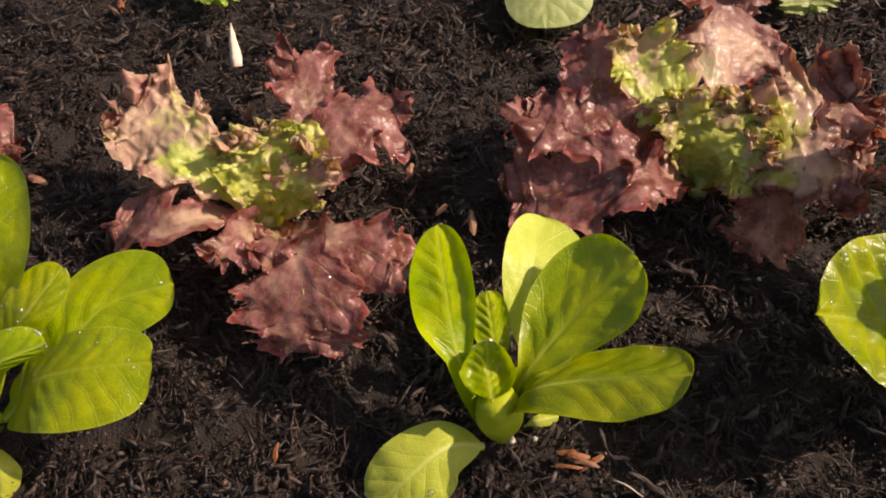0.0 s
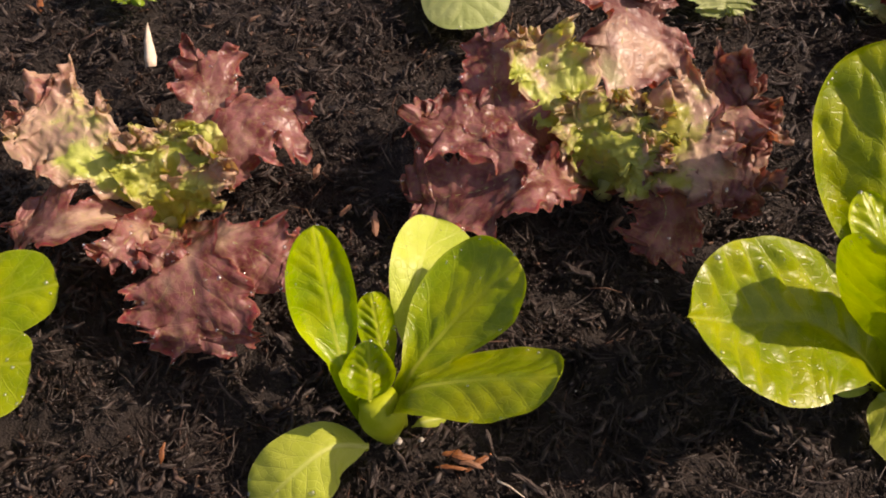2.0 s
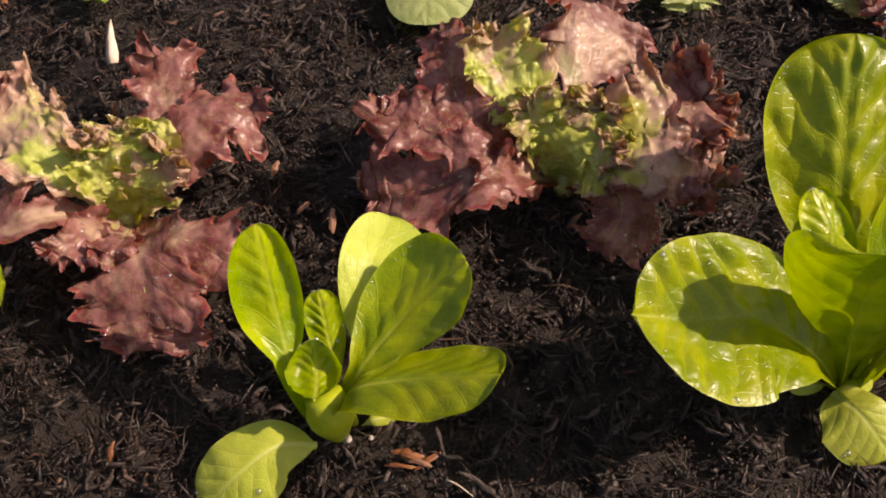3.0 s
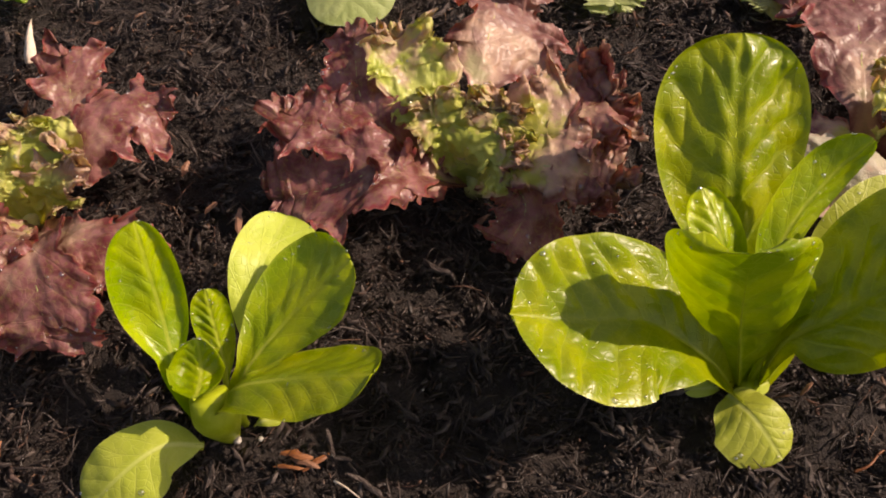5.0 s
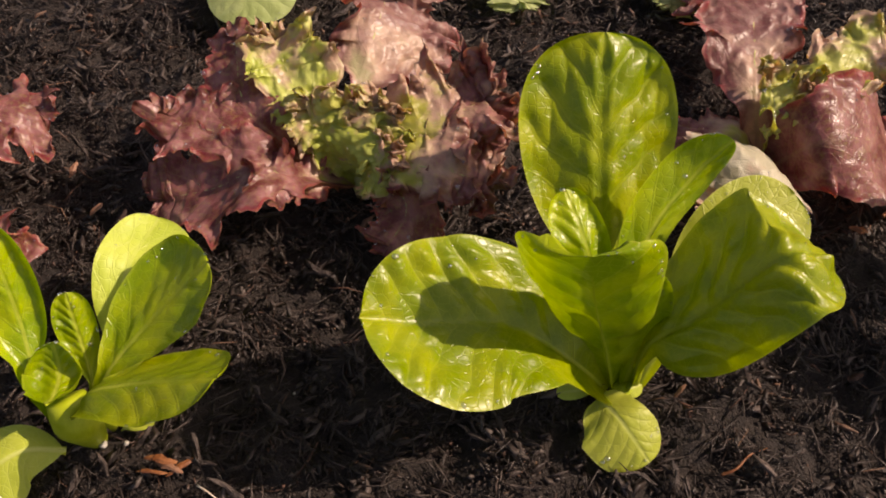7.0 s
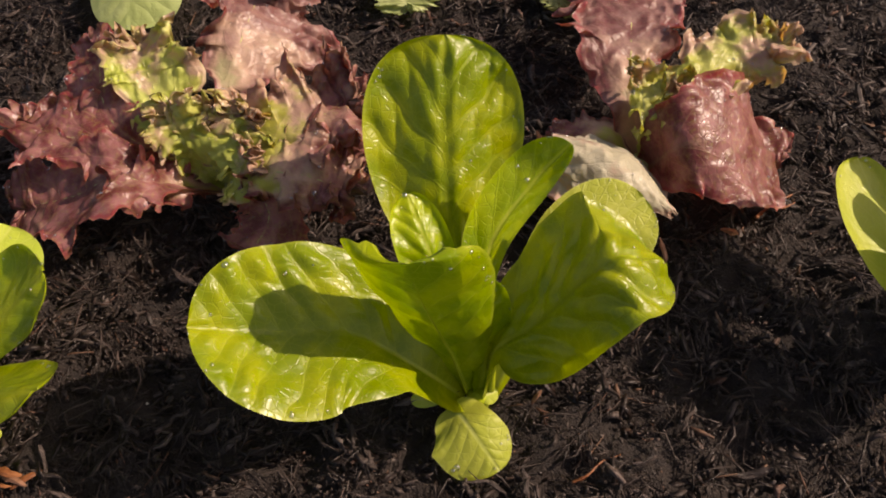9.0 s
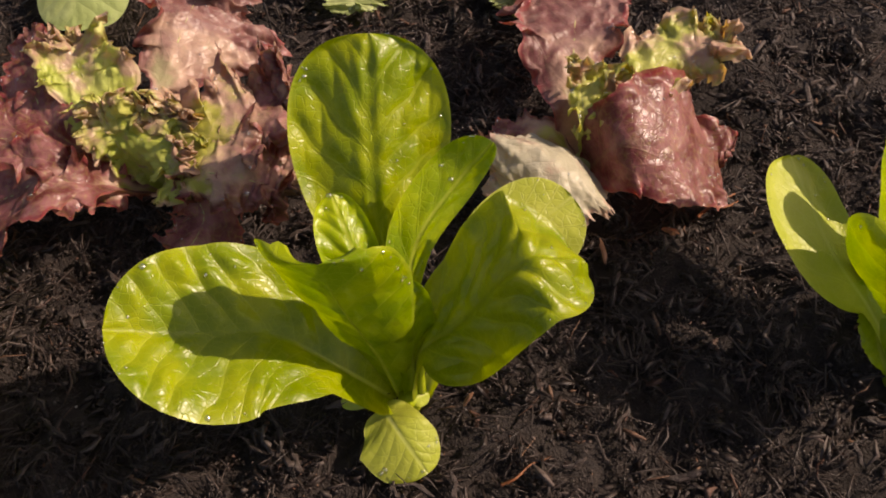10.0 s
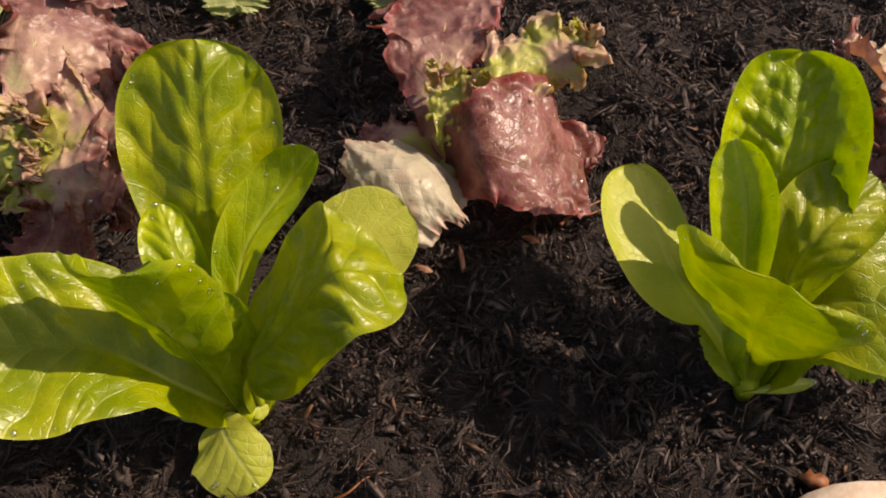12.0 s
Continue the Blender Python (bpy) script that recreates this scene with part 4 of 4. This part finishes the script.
def twig(points, r, mat, label):
    path, _ = spline(points, 26)
    mid = path.mean(0)
    rng = np.random.RandomState(int(1e5 * r))
    verts, faces = tube(path - mid, np.linspace(r, r * 0.4, 26) * rng.uniform(0.8, 1.2, 26), 6)
    ob = new("twig", mesh_of("twig", verts, faces, mat))
    ob.location = (mid[0], mid[1], max(mid[2], height(mid[0], mid[1]) + 0.005))
    return tagged(ob, label, "twig", "twigs on the mulch")


chip("wood_splinter", (-0.14, 0.519, 0.007), (-0.131, 0.478, 0.005), 0.0105, 0.002, pale_wood, "pale bare wood splinter lying on dark mulch", "splinter", 3, 0.25, True)
chip("wood_chip", (0.058, 0.201, 0.007), (0.075, 0.197, 0.008), 0.0048, 0.0016, orange_wood, "orange wood chip on dark mulch", seed=4, torn=1.6)
chip("wood_chip", (0.07, 0.191, 0.006), (0.084, 0.2, 0.008), 0.0032, 0.0016, orange_wood, "orange wood chip on dark mulch", seed=5)
chip("wood_chip", (0.055, 0.194, 0.005), (0.071, 0.192, 0.006), 0.0022, 0.0012, orange_wood, "thin orange wood chip on dark mulch", seed=6)
chip("wood_chip", (0.063, 0.199, 0.004), (0.079, 0.192, 0.009), 0.004, 0.002, brown_wood, "brown wood chip on dark mulch", seed=7)
chip("wood_chip", (-0.085, 0.2, 0.004), (-0.083, 0.209, 0.01), 0.003, 0.0015, orange_wood, "small upright orange wood chip in dark mulch", seed=8)
chip("wood_chip", (-0.017, 0.381, 0.005), (-0.014, 0.391, 0.008), 0.0045, 0.002, brown_wood, "small reddish brown wood chip on dark mulch", seed=9)
chip("wood_chip", (0.021, 0.356, 0.005), (0.022, 0.337, 0.005), 0.0055, 0.002, brown_wood, "reddish brown wood chip on dark mulch", seed=10)
chip("wood_chip", (0.0, 0.353, 0.004), (0.007, 0.36, 0.006), 0.004, 0.002, brown_wood, "reddish brown wood chip on dark mulch", seed=11)
chip("wood_chip", (-0.255, 0.392, 0.004), (-0.24, 0.384, 0.006), 0.006, 0.002, brown_wood, "reddish brown wood chip on dark mulch", seed=12)
chip("wood_chip", (-0.226, 0.557, 0.004), (-0.22, 0.538, 0.005), 0.005, 0.002, orange_wood, "orange wood chip on dark mulch", seed=13)
chip("wood_chip", (-0.117, 0.419, 0.02), (-0.112, 0.424, 0.03), 0.004, 0.0015, orange_wood, "orange wood chip caught among red lettuce leaves", seed=14)
chip("wood_chip", (0.441, 0.328, 0.006), (0.45, 0.323, 0.007), 0.005, 0.003, orange_wood, "bright orange wood chip on dark mulch", seed=15)
chip("wood_chip", (0.407, 0.325, 0.006), (0.408, 0.309, 0.004), 0.0035, 0.002, brown_wood, "upright reddish brown wood chip in dark mulch", seed=16)
chip("wood_chip", (0.326, 0.227, 0.004), (0.331, 0.231, 0.012), 0.0028, 0.0015, brown_wood, "upright pale brown wood chip in dark mulch", seed=17)
chip("wood_chip", (0.342, 0.396, 0.02), (0.346, 0.39, 0.004), 0.006, 0.002, brown_wood, "upright brown wood chip beside a red lettuce", seed=18)
chip("wood_chip", (0.56, 0.188, 0.006), (0.573, 0.185, 0.006), 0.009, 0.005, orange_wood, "rough orange bark chip on dark mulch", seed=19, torn=1.4)
chip("wood_chip", (0.382, 0.313, 0.006), (0.391, 0.309, 0.005), 0.004, 0.002, brown_wood, "reddish brown wood chip on dark mulch", seed=20)
chip("wood_offcut", (0.549, 0.172, 0.006), (0.619, 0.174, 0.008), 0.024, 0.005, pale_wood, "pale flat piece of bare wood on dark mulch", "wood piece", 21, 0.3)
twig([(0.463, 0.336, 0.006), (0.472, 0.342, 0.009), (0.487, 0.351, 0.007)], 0.0012, orange_wood, "light brown broken twig lying on dark mulch")
twig([(0.47, 0.343, 0.006), (0.478, 0.34, 0.009), (0.488, 0.346, 0.006)], 0.0009, orange_wood, "light brown broken twig lying on dark mulch")
twig([(0.342, 0.185, 0.006), (0.349, 0.187, 0.009), (0.357, 0.194, 0.008), (0.367, 0.198, 0.006)], 0.0008, orange_wood, "thin brown curved twig on dark mulch")
twig([(0.086, 0.186, 0.006), (0.092, 0.182, 0.008), (0.099, 0.177, 0.006)], 0.0006, pale_wood, "thin pale curved twig on dark mulch")
for k, (spot, r) in enumerate((((0.183, 0.301, 0.006), 0.0011), ((0.048, 0.208, 0.008), 0.0014), ((0.036, 0.208, 0.007), 0.0022), ((0.561, 0.24, 0.008), 0.0035), ((0.13, 0.234, 0.006), 0.0007))):
    rng = np.random.RandomState(40 + k)
    bm = bmesh.new()
    bmesh.ops.create_icosphere(bm, subdivisions=2, radius=r)
    for v in bm.verts:
        v.co *= 1 + 0.25 * noise.noise(v.co * (1.2 / r) + Vector((k, 0, 0)))
        v.co.z *= 0.7
    me = bpy.data.meshes.new("pebble")
    bm.to_mesh(me)
    bm.free()
    me.materials.append(stone_mat)
    me.polygons.foreach_set("use_smooth", [True] * len(me.polygons))
    ob = new("pebble", me)
    ob.location = spot
    tagged(ob, "small pale pebble on dark mulch", "pebble", "pebbles on the mulch")


# ---- larger bark pieces, part of the bed's cover ----
def bark_mesh(seed):
    """A split piece of bark: a bent board of uneven width with torn ends."""
    rng = np.random.RandomState(seed)
    n = 6
    ln, wd, th = rng.uniform(0.008, 0.024), rng.uniform(0.0018, 0.0048), rng.uniform(0.0007, 0.0018)
    bend, verts, faces = rng.normal(0, 0.1) * ln, [], []
    for i in range(n):
        f = i / (n - 1) - 0.5
        k = wd * (0.5 + 0.5 * rng.rand()) * (0.35 if i in (0, n - 1) else 1.0)
        c = np.array((f * ln, bend * (1 - 4 * f * f) + 0.1 * wd * rng.normal(), 0.12 * ln * rng.normal() * 0.3))
        for dy, dz in ((-1, -0.6), (1, -0.6), (0.85, 0.6), (0.05, 1.0), (-0.8, 0.5)):
            verts.append(tuple(c + (0.12 * wd * rng.normal(), dy * k * 0.5, dz * th * rng.uniform(0.6, 1.2))))
    for i in range(n - 1):
        for j in range(5):
            q = (j + 1) % 5
            faces.append((i * 5 + j, i * 5 + q, (i + 1) * 5 + q, (i + 1) * 5 + j))
    faces += [(4, 3, 2, 1, 0), tuple((n - 1) * 5 + j for j in range(5))]
    return mesh_of("bark_piece", verts, faces, bark_mat, False)


bark_mat = plain("bark", (0.018, 0.012, 0.010, 1), (0.075, 0.054, 0.046, 1), 0.5, 260.0, bump=0.8, dist=0.0012, spec=0.4)
shapes = [bark_mesh(60 + k) for k in range(30)]
rng = np.random.RandomState(77)
for k in range(290):
    x, y = rng.uniform(-0.30, 0.72), rng.uniform(0.15, 0.56)
    ob = new("bark_piece", shapes[k % 30])
    ob.matrix_world = pose(x, y, height(x, y) + 0.0045, rng.normal(0, 18), rng.normal(0, 14), rng.uniform(0, 360))
    ob.parent = soil
